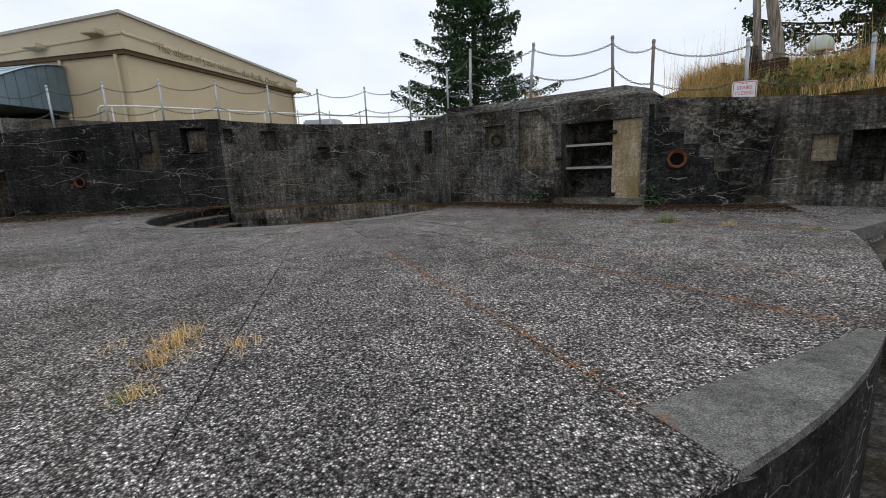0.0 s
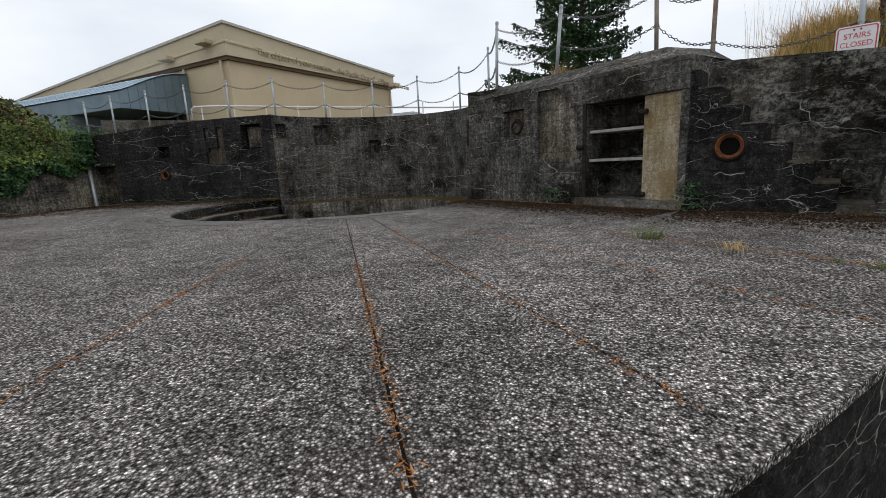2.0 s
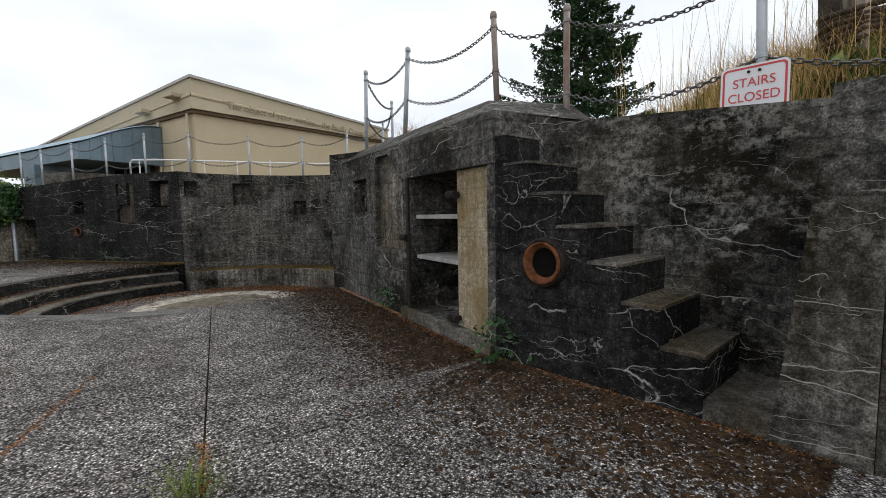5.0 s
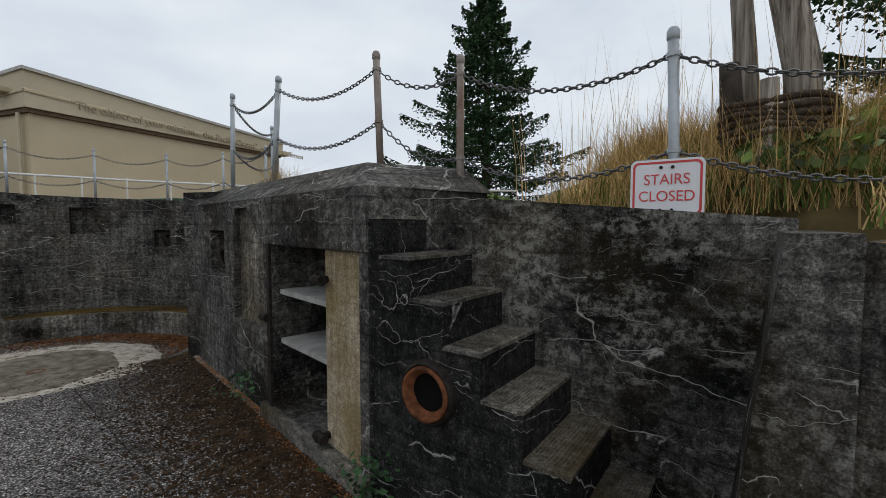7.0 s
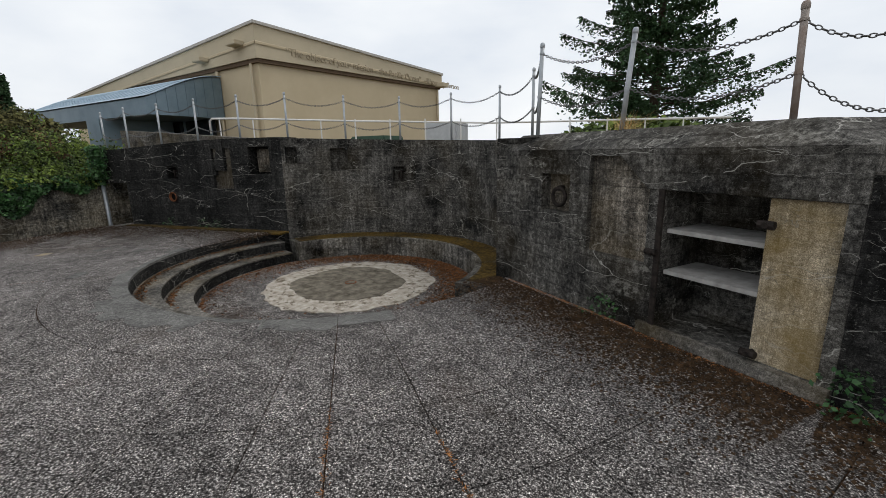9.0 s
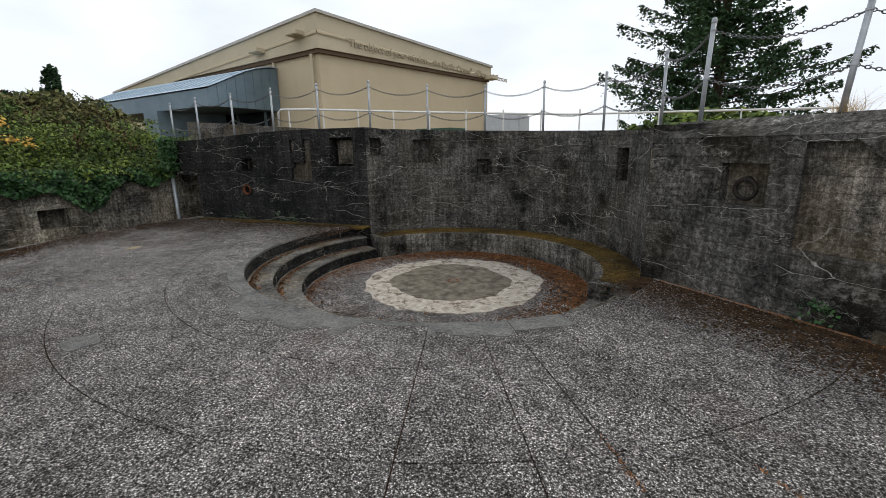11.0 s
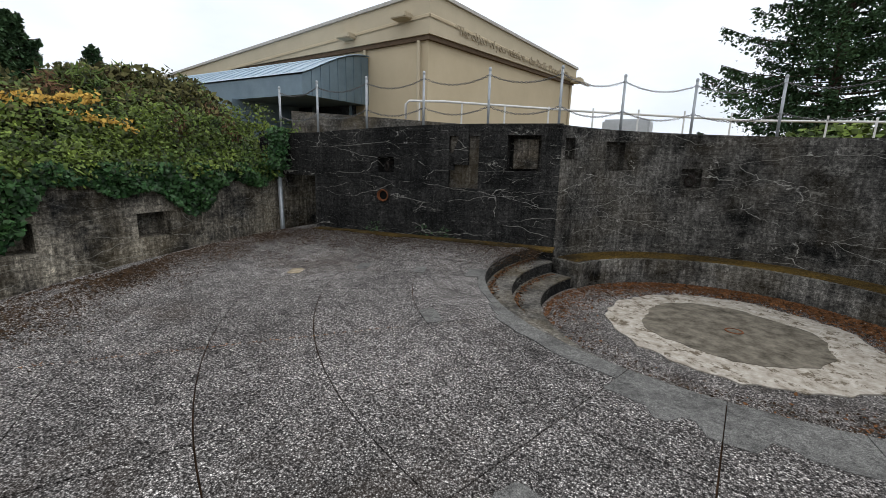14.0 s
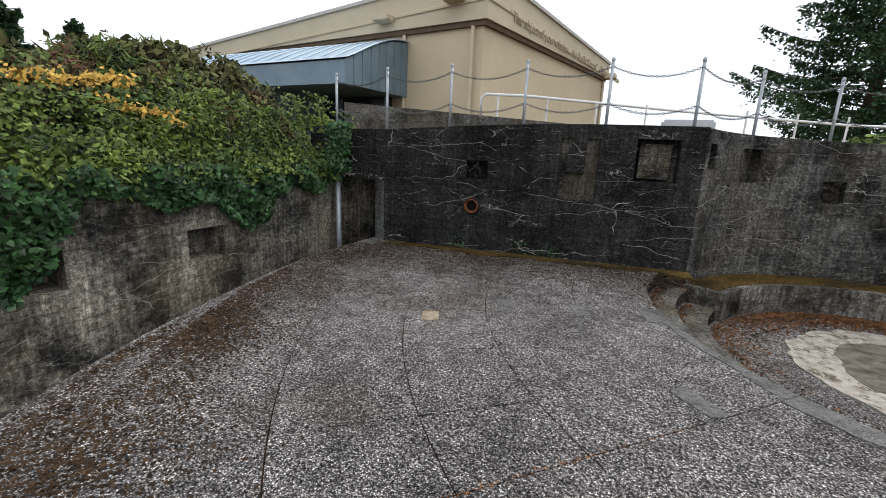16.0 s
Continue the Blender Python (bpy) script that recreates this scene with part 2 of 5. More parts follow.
BLUE_METAL = simple("blue_grey_metal", (0.13, 0.19, 0.235), (0.19, 0.26, 0.31), 0.45, 0.3, 2)
BLUE_ROOF = simple("pale_blue_metal_roof", (0.32, 0.42, 0.5), (0.42, 0.52, 0.6), 0.4, 0.35, 2)
DARK_GLASS = simple("dark_entrance_glass", (0.012, 0.014, 0.016), (0.02, 0.022, 0.025), 0.15)
LETTER = simple("tan_letters", (0.33, 0.28, 0.2), (0.4, 0.34, 0.245), 0.7)
PALE_PAINT = simple("white_painted_rail", (0.62, 0.62, 0.6), (0.75, 0.75, 0.73), 0.5, 0.1)
SIGN_WHITE = simple("white_sign_face", (0.68, 0.68, 0.7), (0.78, 0.78, 0.8), 0.35, scale=3, strength=0.03)
SIGN_RED = simple("red_sign_paint", (0.5, 0.035, 0.035), (0.62, 0.06, 0.06), 0.4)
WOOD = simple("weathered_grey_timber", (0.12, 0.095, 0.075), (0.34, 0.3, 0.26), 0.95, scale=5, strength=0.6)
_n, _l, _b = WOOD.node_tree.nodes, WOOD.node_tree.links, WOOD.node_tree.nodes["Principled BSDF"]
_grain = noise_tex(_n, _l, 9, 7, spot(_n, _l, (5, 5, 0.25)), 0.65)
_l.new(ramp(_n, _l, _grain, [(0.35, (0.07, 0.055, 0.045)), (0.5, (0.25, 0.215, 0.18)), (0.68, (0.42, 0.38, 0.33))]), _b.inputs["Base Color"])
bump(_n, _l, _b, _grain, 0.7, 0.02)
CHARRED = simple("black_rotten_timber", (0.012, 0.01, 0.009), (0.06, 0.05, 0.04), 0.95, scale=9, strength=0.8)
ROPE = simple("dark_rope", (0.03, 0.022, 0.016), (0.1, 0.075, 0.055), 1.0, scale=40, strength=0.8)
DOME = simple("pale_green_plastic", (0.4, 0.47, 0.4), (0.5, 0.56, 0.49), 0.45)
BARK = simple("brown_bark", (0.03, 0.022, 0.016), (0.09, 0.07, 0.05), 1.0, scale=14, strength=0.8)
NEEDLE = simple("dark_conifer_needles", (0.02, 0.045, 0.022), (0.06, 0.11, 0.048), 0.8, scale=1.5, random=0.45)
LEAF = simple("green_shrub_leaves", (0.014, 0.04, 0.007), (0.145, 0.195, 0.032), 0.6, scale=1.7, random=0.85)
LEAF_DULL = simple("olive_brown_scrub_leaves", (0.026, 0.036, 0.012), (0.14, 0.125, 0.05), 0.75, scale=2.4, random=0.85)
LEAF_BROWN = simple("brown_dead_fern", (0.05, 0.026, 0.014), (0.15, 0.085, 0.05), 0.9, scale=3, random=0.6)
IVY = simple("ivy_leaves", (0.01, 0.042, 0.012), (0.045, 0.105, 0.03), 0.5, scale=3.5, random=0.7)
YELLOW_LEAF = simple("yellow_leaves", (0.5, 0.27, 0.05), (0.62, 0.42, 0.1), 0.7, scale=4, random=0.3)
STRAW = simple("dry_straw_grass", (0.38, 0.24, 0.095), (0.74, 0.53, 0.25), 0.9, scale=3, random=0.35)
GREEN_GRASS = simple("green_grass", (0.06, 0.11, 0.02), (0.16, 0.2, 0.05), 0.8, scale=3, random=0.35)
ORANGE_MOSS = simple("orange_lichen", (0.45, 0.2, 0.03), (0.6, 0.33, 0.06), 1.0, scale=20)
DEAD_LEAF = simple("brown_litter_and_stain", (0.016, 0.010, 0.006), (0.075, 0.044, 0.023), 1.0, scale=8, random=0.5)
EARTH = simple("dry_grass_earth", (0.05, 0.04, 0.02), (0.22, 0.16, 0.07), 1.0, scale=1.4, strength=0.5)
VAN = simple("pale_grey_panel", (0.4, 0.42, 0.44), (0.5, 0.52, 0.54), 0.4)
GREEN_BOX = simple("dark_green_lid", (0.03, 0.07, 0.05), (0.05, 0.1, 0.07), 0.5)


# ---- building helpers ----
def mesh_of(name, verts, faces, mat, smooth=False):
    me = bpy.data.meshes.new(name)
    me.from_pydata([tuple(v) for v in verts], [], faces)
    me.materials.append(mat)
    if smooth:
        me.polygons.foreach_set("use_smooth", [True] * len(me.polygons))
    me.update()
    return me


def finish(bm, name, mat, smooth=False):
    bmesh.ops.recalc_face_normals(bm, faces=bm.faces)
    me = bpy.data.meshes.new(name)
    bm.to_mesh(me)
    bm.free()
    me.materials.append(mat)
    if smooth:
        me.polygons.foreach_set("use_smooth", [True] * len(me.polygons))
    return me


def part(name, bm, mat, parent=None, label="", smooth=False):
    me = bm if isinstance(bm, bpy.types.Mesh) else finish(bm, name, mat, smooth)
    ob = new(name, me)
    if parent is not None:
        ob.parent = parent
    if label:
        tagged(ob, label)
    return ob


def empty(name, label, category, group="", kind=""):
    return tagged(new(name), label, category, group, kind)


def box(bm, x0, x1, y0, y1, z0, z1, m=None, bevel=0.0):
    vs = [bm.verts.new((x, y, z)) for z in (z0, z1) for y in (y0, y1) for x in (x0, x1)]
    fs = [bm.faces.new([vs[i] for i in f]) for f in ((0, 2, 3, 1), (4, 5, 7, 6), (0, 1, 5, 4), (2, 6, 7, 3), (0, 4, 6, 2), (1, 3, 7, 5))]
    if bevel:
        es = list({e for f in fs for e in f.edges})
        got = bmesh.ops.bevel(bm, geom=es, offset=bevel, segments=2, affect="EDGES")
        vs = list({v for f in got["faces"] for v in f.verts} | {v for v in vs if v.is_valid})
    if m is not None:
        bmesh.ops.transform(bm, matrix=m, verts=vs)
    return vs


def prism(bm, outline, z0, z1):
    """An upright prism over an outline; z0 and z1 may be functions of the place."""
    lo = [bm.verts.new((x, y, z0(x, y) if callable(z0) else z0)) for x, y in outline]
    hi = [bm.verts.new((x, y, z1(x, y) if callable(z1) else z1)) for x, y in outline]
    n = len(outline)
    bm.faces.new(hi)
    bm.faces.new(lo[::-1])
    for k in range(n):
        bm.faces.new((lo[k], lo[(k + 1) % n], hi[(k + 1) % n], hi[k]))


def tube(bm, path, radius, sides=8, caps=True):
    """A round bar along a path; radius is a number or one for each point."""
    path = [Vector(p) for p in path]
    rings = []
    side = None
    for k, p in enumerate(path):
        along = (path[min(k + 1, len(path) - 1)] - path[max(k - 1, 0)]).normalized()
        ref = side if side is not None else (Vector((0, 0, 1)) if abs(along.z) < 0.9 else Vector((1, 0, 0)))
        side = (ref - along * ref.dot(along)).normalized() if side is not None else along.cross(ref).normalized()
        up = along.cross(side)
        r = float(radius[k] if isinstance(radius, (list, tuple)) else radius)
        rings.append([bm.verts.new(p + r * (math.cos(a) * side + math.sin(a) * up)) for a in (2 * math.pi * j / sides for j in range(sides))])
    for a, b in zip(rings, rings[1:]):
        for j in range(sides):
            bm.faces.new((a[j], a[(j + 1) % sides], b[(j + 1) % sides], b[j]))
    if caps:
        bm.faces.new(rings[0][::-1])
        bm.faces.new(rings[-1])


def lathe(bm, profile, centre, axis_m=None, sides=24, a0=0.0, a1=2 * math.pi):
    """Turns a profile of (radius, height) round an upright axis."""
    full = abs(a1 - a0 - 2 * math.pi) < 1e-6
    count = sides if full else sides + 1
    m = axis_m or Matrix.Translation(centre)
    rings = [[bm.verts.new(m @ Vector((r * math.cos(a0 + (a1 - a0) * j / sides), r * math.sin(a0 + (a1 - a0) * j / sides), z))) for r, z in profile] for j in range(count)]
    for j in range(sides):
        a, b = rings[j], rings[(j + 1) % count]
        for k in range(len(profile) - 1):
            try:
                bm.faces.new((a[k], b[k], b[k + 1], a[k + 1]))
            except ValueError:
                pass


def relief_wall(bm, place, s_cuts, z_cuts, holes, top, thick, step=0.25):
    """A thick wall with recesses. place(s, d) gives the plan point at s along the face and d behind it; holes are (s0, s1, z0, z1, depth)."""
    s_all = sorted(set(round(s, 4) for s in s_cuts) | {round(v, 4) for h in holes for v in h[:2]})
    fine = []
    for a, b in zip(s_all, s_all[1:]):
        k = max(1, round((b - a) / step))
        fine += [a + (b - a) * j / k for j in range(k)]
    fine.append(s_all[-1])
    z_all = sorted(set(round(z, 4) for z in z_cuts) | {round(v, 4) for h in holes for v in h[2:4]})
    verts = {}

    def vert(i, j, d):
        key = (i, j, round(d, 4))
        if key not in verts:
            s = fine[i]
            x, y = place(s, d)
            z = z_all[j] if j < len(z_all) else top(s)
            verts[key] = bm.verts.new((x, y, z))
        return verts[key]

    rows = len(z_all)

    def depth(i, j):
        s = (fine[i] + fine[i + 1]) / 2
        z = (z_all[j] + z_all[j + 1]) / 2 if j + 1 < rows else 1e9
        for a, b, c, e, d in holes:
            if a < s < b and c < z < e:
                return d
        return 0.0

    n = len(fine) - 1
    deep = [[depth(i, j) for j in range(rows)] for i in range(n)]
    for i in range(n):
        for j in range(rows):
            d = deep[i][j]
            bm.faces.new((vert(i, j, d), vert(i + 1, j, d), vert(i + 1, j + 1, d), vert(i, j + 1, d)))
            if i + 1 < n and deep[i + 1][j] != d:
                e = deep[i + 1][j]
                bm.faces.new((vert(i + 1, j, d), vert(i + 1, j, e), vert(i + 1, j + 1, e), vert(i + 1, j + 1, d)))
            if j + 1 < rows and deep[i][j + 1] != d:
                e = deep[i][j + 1]
                bm.faces.new((vert(i, j + 1, d), vert(i + 1, j + 1, d), vert(i + 1, j + 1, e), vert(i, j + 1, e)))
        bm.faces.new((vert(i, rows, 0.0), vert(i + 1, rows, 0.0), vert(i + 1, rows, thick), vert(i, rows, thick)))
        bm.faces.new((vert(i, rows, thick), vert(i + 1, rows, thick), vert(i + 1, 0, thick), vert(i, 0, thick)))
    for i in (0, n):
        for j in range(rows):
            bm.faces.new((vert(i, j, 0.0), vert(i, j + 1, 0.0), vert(i, j + 1, thick), vert(i, j, thick)))


def scatter(name, centres, normals, size, mat, parent=None, shape="leaf", spread=0.9, seed=1):
    """Many small leaves as one mesh: folded diamonds at the centres, turned about the normals."""
    rng = np.random.default_rng(seed)
    centres, normals = np.asarray(centres, float), np.asarray(normals, float)
    n = len(centres)
    nor = normals + rng.normal(0, spread, (n, 3))
    nor /= np.linalg.norm(nor, axis=1, keepdims=True) + 1e-9
    a = np.cross(nor, rng.normal(0, 1, (n, 3)))
    a /= np.linalg.norm(a, axis=1, keepdims=True) + 1e-9
    b = np.cross(nor, a)
    s = (size * rng.uniform(0.6, 1.4, n))[:, None] if np.isscalar(size) else np.asarray(size)[:, None]
    wide = 0.62 if shape == "leaf" else 0.16
    v = np.stack([centres - a * s, centres + b * s * wide - nor * s * 0.12, centres + a * s, centres - b * s * wide - nor * s * 0.12], 1).reshape(-1, 3)
    me = bpy.data.meshes.new(name)
    me.vertices.add(4 * n)
    me.vertices.foreach_set("co", v.ravel())
    me.loops.add(6 * n)
    k = np.arange(n)[:, None] * 4
    me.loops.foreach_set("vertex_index", (k + np.array([[0, 1, 2, 0, 2, 3]])).ravel().astype(np.int32))
    me.polygons.add(2 * n)
    me.polygons.foreach_set("loop_start", (np.arange(2 * n) * 3).astype(np.int32))
    me.materials.append(mat)
    me.update(calc_edges=True)
    ob = new(name, me)
    if parent is not None:
        ob.parent = parent
    return ob


def blades(name, roots, height, lean, width, mat, seed=3, heads=None):
    """Grass: bent three-part blades, as one mesh."""
    rng = np.random.default_rng(seed)
    roots = np.asarray(roots, float)
    n = len(roots)
    h = height * rng.uniform(0.45, 1.15, n)
    a = rng.uniform(0, 2 * np.pi, n)
    out = np.stack([np.cos(a), np.sin(a), np.zeros(n)], 1) * (lean * h * rng.uniform(0.2, 1.3, n))[:, None]
    side = np.stack([-np.sin(a), np.cos(a), np.zeros(n)], 1) * width
    up = np.zeros((n, 3))
    up[:, 2] = h
    v = np.stack([roots - side, roots + side, roots + 0.3 * out + 0.55 * up + 0.7 * side, roots + 0.3 * out + 0.55 * up - 0.7 * side, roots + out + up], 1).reshape(-1, 3)
    k = np.arange(n)[:, None] * 5
    idx = (k + np.array([[0, 1, 2, 0, 2, 3, 3, 2, 4]])).ravel().astype(np.int32)
    me = bpy.data.meshes.new(name)
    me.vertices.add(5 * n)
    me.vertices.foreach_set("co", v.ravel())
    me.loops.add(9 * n)
    me.loops.foreach_set("vertex_index", idx)
    me.polygons.add(3 * n)
    me.polygons.foreach_set("loop_start", (np.arange(3 * n) * 3).astype(np.int32))
    me.materials.append(mat)
    me.update(calc_edges=True)
    return new(name, me)


def structure(ob, label, category):
    return tagged(ob, label, category, kind="structure")


# ---- plan ----
PIT_X, PIT_Y = -3.1, 8.05          # middle of the gun pit
RIM, WALL_R, LEDGE_R = 2.95, 2.8, 2.2
LOW = -0.95                         # walkway below the platform
LX, LY = -0.24, 7.98                # left end of the front of the magazine block
UX, UY = 0.8556, -0.5177              # along that front


def block(s, d):
    """Plan point on the block's front, s along it and d behind it."""
    return LX + UX * s - UY * d, LY + UY * s + UX * d


KX, KY, VX, VY = 2.76, 6.165, 0.939, -0.343   # corner where the stair flank begins, and along it


def flank(s, d):
    """Plan point on the stair flank, s along it and d behind it."""
    return KX + VX * s - VY * d, KY + VY * s + VX * d


def left_line(s, d):
    """The straight part of the far wall, from the sally door to the pit."""
    k = math.hypot(4.55, 0.92)
    u = (4.55 / k, 0.92 / k)
    return -10.17 + u[0] * s - u[1] * d, 8.15 + u[1] * s + u[0] * d


LEFT_LENGTH = math.hypot(4.55, 0.92)
ARC_FROM, ARC_TO = math.atan2(9.07 - PIT_Y, -5.62 - PIT_X), math.radians(-2)


def arc_line(s, d):
    a = ARC_FROM + (ARC_TO - ARC_FROM) * s
    r = WALL_R + d - 0.10 * (1 - min(1, s * 6))
    return PIT_X + r * math.cos(a), PIT_Y + r * math.sin(a)


def wall_behind(x, y):
    """How far a place lies behind the fronts of the walls (more than 0: on the raised ground)."""
    best = -99.0
    # far left wall
    k = math.hypot(4.55, 0.92)
    d1 = (-(x + 10.17) * 0.92 + (y - 8.15) * 4.55) / k
    dr = math.hypot(x - PIT_X, y - PIT_Y) - WALL_R if y > PIT_Y else -99
    d2 = (x - LX) * -UY + (y - LY) * UX
    if x < -5.6:
        far = d1
    elif x < LX:
        far = min(dr, 9) if y > PIT_Y else -9
    else:
        far = min(d2 - 0.62, (x - KX) * -VY + (y - KY) * VX - 0.62)
    if -11.9 < x < -9.4 and y < 9.8:
        far = -9.0
    left = -11.3 - x if y < 8.0 or x < -11.8 else -9.0
    return max(far, left)


def hill(x, y):
    """Height of the raised ground behind the walls."""
    z = 1.72
    if x > 1.5 and y < 30:
        z = 1.38 + 0.1 * min(1, max(0, (x - 2.5) / 2.0)) + 0.06 * math.sin(x * 1.3 + y)
        d = (x - KX) * -VY + (y - KY) * VX
        z += 0.3 * min(1.6, max(0, d - 0.9)) * min(1, max(0, (x - 2.6) / 1.8))
    if x < -11.25 and y < 9.2:
        z = 0.8 + 1.4 * min(1, (-11.25 - x) / 1.7) ** 0.7 + 0.25 * math.sin(y * 1.1) * min(1, (-11.25 - x))
        z -= 0.5 * max(0, min(1, (y - 6.6) / 2.2))
    return z


# ---- ground: one sheet ----
def build_ground():
    xs = np.concatenate([[-900, -300, -120, -60, -35], np.arange(-24, 14.01, 0.3), [20, 35, 60, 120, 300, 900]])
    ys = np.concatenate([[-900, -300, -120, -60, -30, -15, -8], np.arange(-4, 30.01, 0.3), [40, 60, 120, 300, 900]])
    verts = []
    for y in ys:
        for x in xs:
            near = -24 <= x <= 14 and -4 <= y <= 30
            if near or (abs(x) < 40 and 0 < y < 45):
                w = wall_behind(x, y)
                right = (x - 4.73) * 0.6 + (y - 5.45) * 0.80 - 0.25
                if x > 4.5:
                    w = min(w, right) if y > 5.6 else right
                t = min(1, max(0, (w - 0.14) / 0.2))
                z = LOW + (hill(x, y) - LOW) * t
            else:
                z = LOW - 0.5 - 0.02 * math.hypot(x, y) if y > 0 else LOW
                z = max(z, -14)
            verts.append((x, y, z))
    nx = len(xs)
    faces = [(j * nx + i, j * nx + i + 1, (j + 1) * nx + i + 1, (j + 1) * nx + i) for j in range(len(ys) - 1) for i in range(nx - 1)]
    structure(new("ground", mesh_of("ground", verts, faces, EARTH, True)), "rough ground with dry grass and bare earth", "ground")


build_ground()


# ---- loading platform ----
EDGE = ((150, 7.35), (187, 7.32), (205, 7.4), (217, 7.67), (230, 8.0), (250, 8.42), (275, 8.68), (298, 8.72), (306, 8.53), (312, 8.35), (318, 8.2), (325, 8.1), (340, 7.8), (390, 7.6))


def edge_radius(a):
    """Distance from the pit's middle to the platform's rounded edge, in the direction a."""
    deg = math.degrees(a)
    xs, ys = [e[0] for e in EDGE], [e[1] for e in EDGE]
    return float(np.mean([np.interp(deg + k, xs, ys) for k in (-6, -3, 0, 3, 6)]))


platform = structure(empty("floor", "round concrete loading platform of exposed aggregate with weedy joints", "platform"), "", "")


def ring_slab(bm, a0, a1, r0, r1, z0, z1, gap=0.006, cuts=6, chip=0.0):
    """A curved slab; r0 and r1 are numbers or functions of the angle."""
    f0 = r0 if callable(r0) else (lambda a: r0)
    f1 = r1 if callable(r1) else (lambda a: r1)
    low, high = [], []
    for k in range(cuts + 1):
        a = a0 + (a1 - a0) * k / cuts
        for f, g, out in ((f0, gap, low), (f1, -gap, high)):
            r = f(a) + g
            e = a + (gap / r if k == 0 else -gap / r if k == cuts else 0)
            out.append((PIT_X + r * math.cos(e), PIT_Y + r * math.sin(e)))
    prism(bm, low + high[::-1], z0, z1)


# sub-base under the joints, and the upright side
bm = bmesh.new()
ANG0, ANG1 = math.radians(158), math.radians(382)
ring_slab(bm, ANG0, ANG1, RIM + 0.012, lambda a: edge_radius(a) - 0.015, LOW - 0.2, -0.014, 0.0, 96)
part("base", bm, JOINT, platform, "dark soil and moss in the joints")
bm = bmesh.new()
ring_slab(bm, ANG0, ANG1, lambda a: edge_radius(a) - 0.12, lambda a: edge_radius(a) - 0.002, LOW - 0.25, -0.035, 0.0, 96)
part("side", bm, WALL, platform, "black stained upright side")

bm = bmesh.new()
ring_slab(bm, math.radians(170), math.radians(356), lambda a: edge_radius(a) - 0.05, lambda a: edge_radius(a) + 2.6, LOW - 0.15, LOW + 0.012, 0.0, 80)
structure(new("walkway", finish(bm, "walkway", TREAD)), "dark damp concrete walkway below the platform", "walkway")

# ---- gun pit ----
pit = structure(empty("gun_pit", "round sunken gun pit with stepped sides", "pit"), "", "")
bm = bmesh.new()
prism(bm, [(PIT_X + (LEDGE_R + 0.05) * math.cos(2 * math.pi * k / 64), PIT_Y + (LEDGE_R + 0.05) * math.sin(2 * math.pi * k / 64)) for k in range(64)], LOW - 0.2, -0.56)
part("pit_floor", bm, AGG, pit, "worn grey-brown aggregate floor")
bm = bmesh.new()
rng = random.Random(4)
wob = [rng.uniform(-0.05, 0.05) for _ in range(72)]
DX, DY = PIT_X + 0.02, PIT_Y + 0.1


def disc_outline(r, amount):
    return [(DX + (r + amount * wob[k]) * math.cos(2 * math.pi * k / 72), DY + (r + amount * wob[k]) * math.sin(2 * math.pi * k / 72)) for k in range(72)]


prism(bm, disc_outline(1.42, 1.0), -0.6, -0.548)
part("grout_ring", bm, WHITE_RING, pit, "flaking white grout ring")
bm = bmesh.new()
prism(bm, [(x - 0.06 + 0.05 * math.sin(k * 0.4), y + 0.03 * math.cos(k * 0.26)) for k, (x, y) in enumerate(disc_outline(0.95, 0.5))], -0.6, -0.542)
part("base_disc", bm, DISK, pit, "brown concrete disc")
bm = bmesh.new()
lathe(bm, [(0.078, -0.541), (0.08, -0.536), (0.098, -0.536), (0.1, -0.542)], (DX, DY, 0), sides=20)
part("drain_ring", bm, RUST, pit, "thin rusty ring in the disc")
# risers darker than treads: black mould, and contact shade put into the colour
for z, r0, r1, g0, g1 in ((-0.19, 2.62, RIM + 0.01, 161, 367), (-0.375, 2.25, 2.62, 161, 355.5)):
    bm = bmesh.new()
    ring_slab(bm, math.radians(g0), math.radians(g1), r0, r1, LOW, z - 0.022, 0.0, 60)
    riser = part("step", bm, WALL, pit, "curved step, its riser black with mould and painted shade")
    bm = bmesh.new()
    ring_slab(bm, math.radians(g0), math.radians(g1), r0 - 0.008, r1 - 0.002, z - 0.022, z, 0.0, 60)
    part("tread", bm, STEP, riser, "worn grey tread")
bm = bmesh.new()
ring_slab(bm, math.radians(158), math.radians(366), RIM - 0.004, RIM + 0.013, LOW, -0.03, 0.0, 70)
part("rim_face", bm, WALL, pit, "black upright face below the rim")
bm = bmesh.new()
ring_slab(bm, math.radians(-4), math.radians(158), LEDGE_R, WALL_R + 0.1, LOW, -0.17, 0.0, 60)
part("ledge", bm, PIT_FACE, pit, "stained concrete ledge below the wall")
bm = bmesh.new()
ring_slab(bm, math.radians(0), math.radians(156), LEDGE_R + 0.1, WALL_R + 0.05, -0.2, -0.164, 0.0, 50)
part("moss_layer", bm, MOSS, pit, "brown moss on the ledge")

# ---- far wall ----
def on_block(bm, s0, s1, d0, d1, z0, z1, z1_back=None, slant=0.0, face=block):
    """A box fitted to the block's front; the back of its top may lie higher."""
    zb = z1 if z1_back is None else z1_back
    pts = []
    for d, zt in ((d0, z1), (d1, zb)):
        for s, off in ((s0, slant), (s1, 0.0)):
            x, y = face(s, d)
            x2, y2 = face(s + off, d)
            pts.append((bm.verts.new((x2, y2, z0)), bm.verts.new((x, y, zt))))
    (a, A), (b, B), (c, C), (d_, D) = pts
    for f in ((a, b, B, A), (c, C, D, d_), (A, B, D, C), (a, c, d_, b), (a, A, C, c), (b, d_, D, B)):
        bm.faces.new(f)



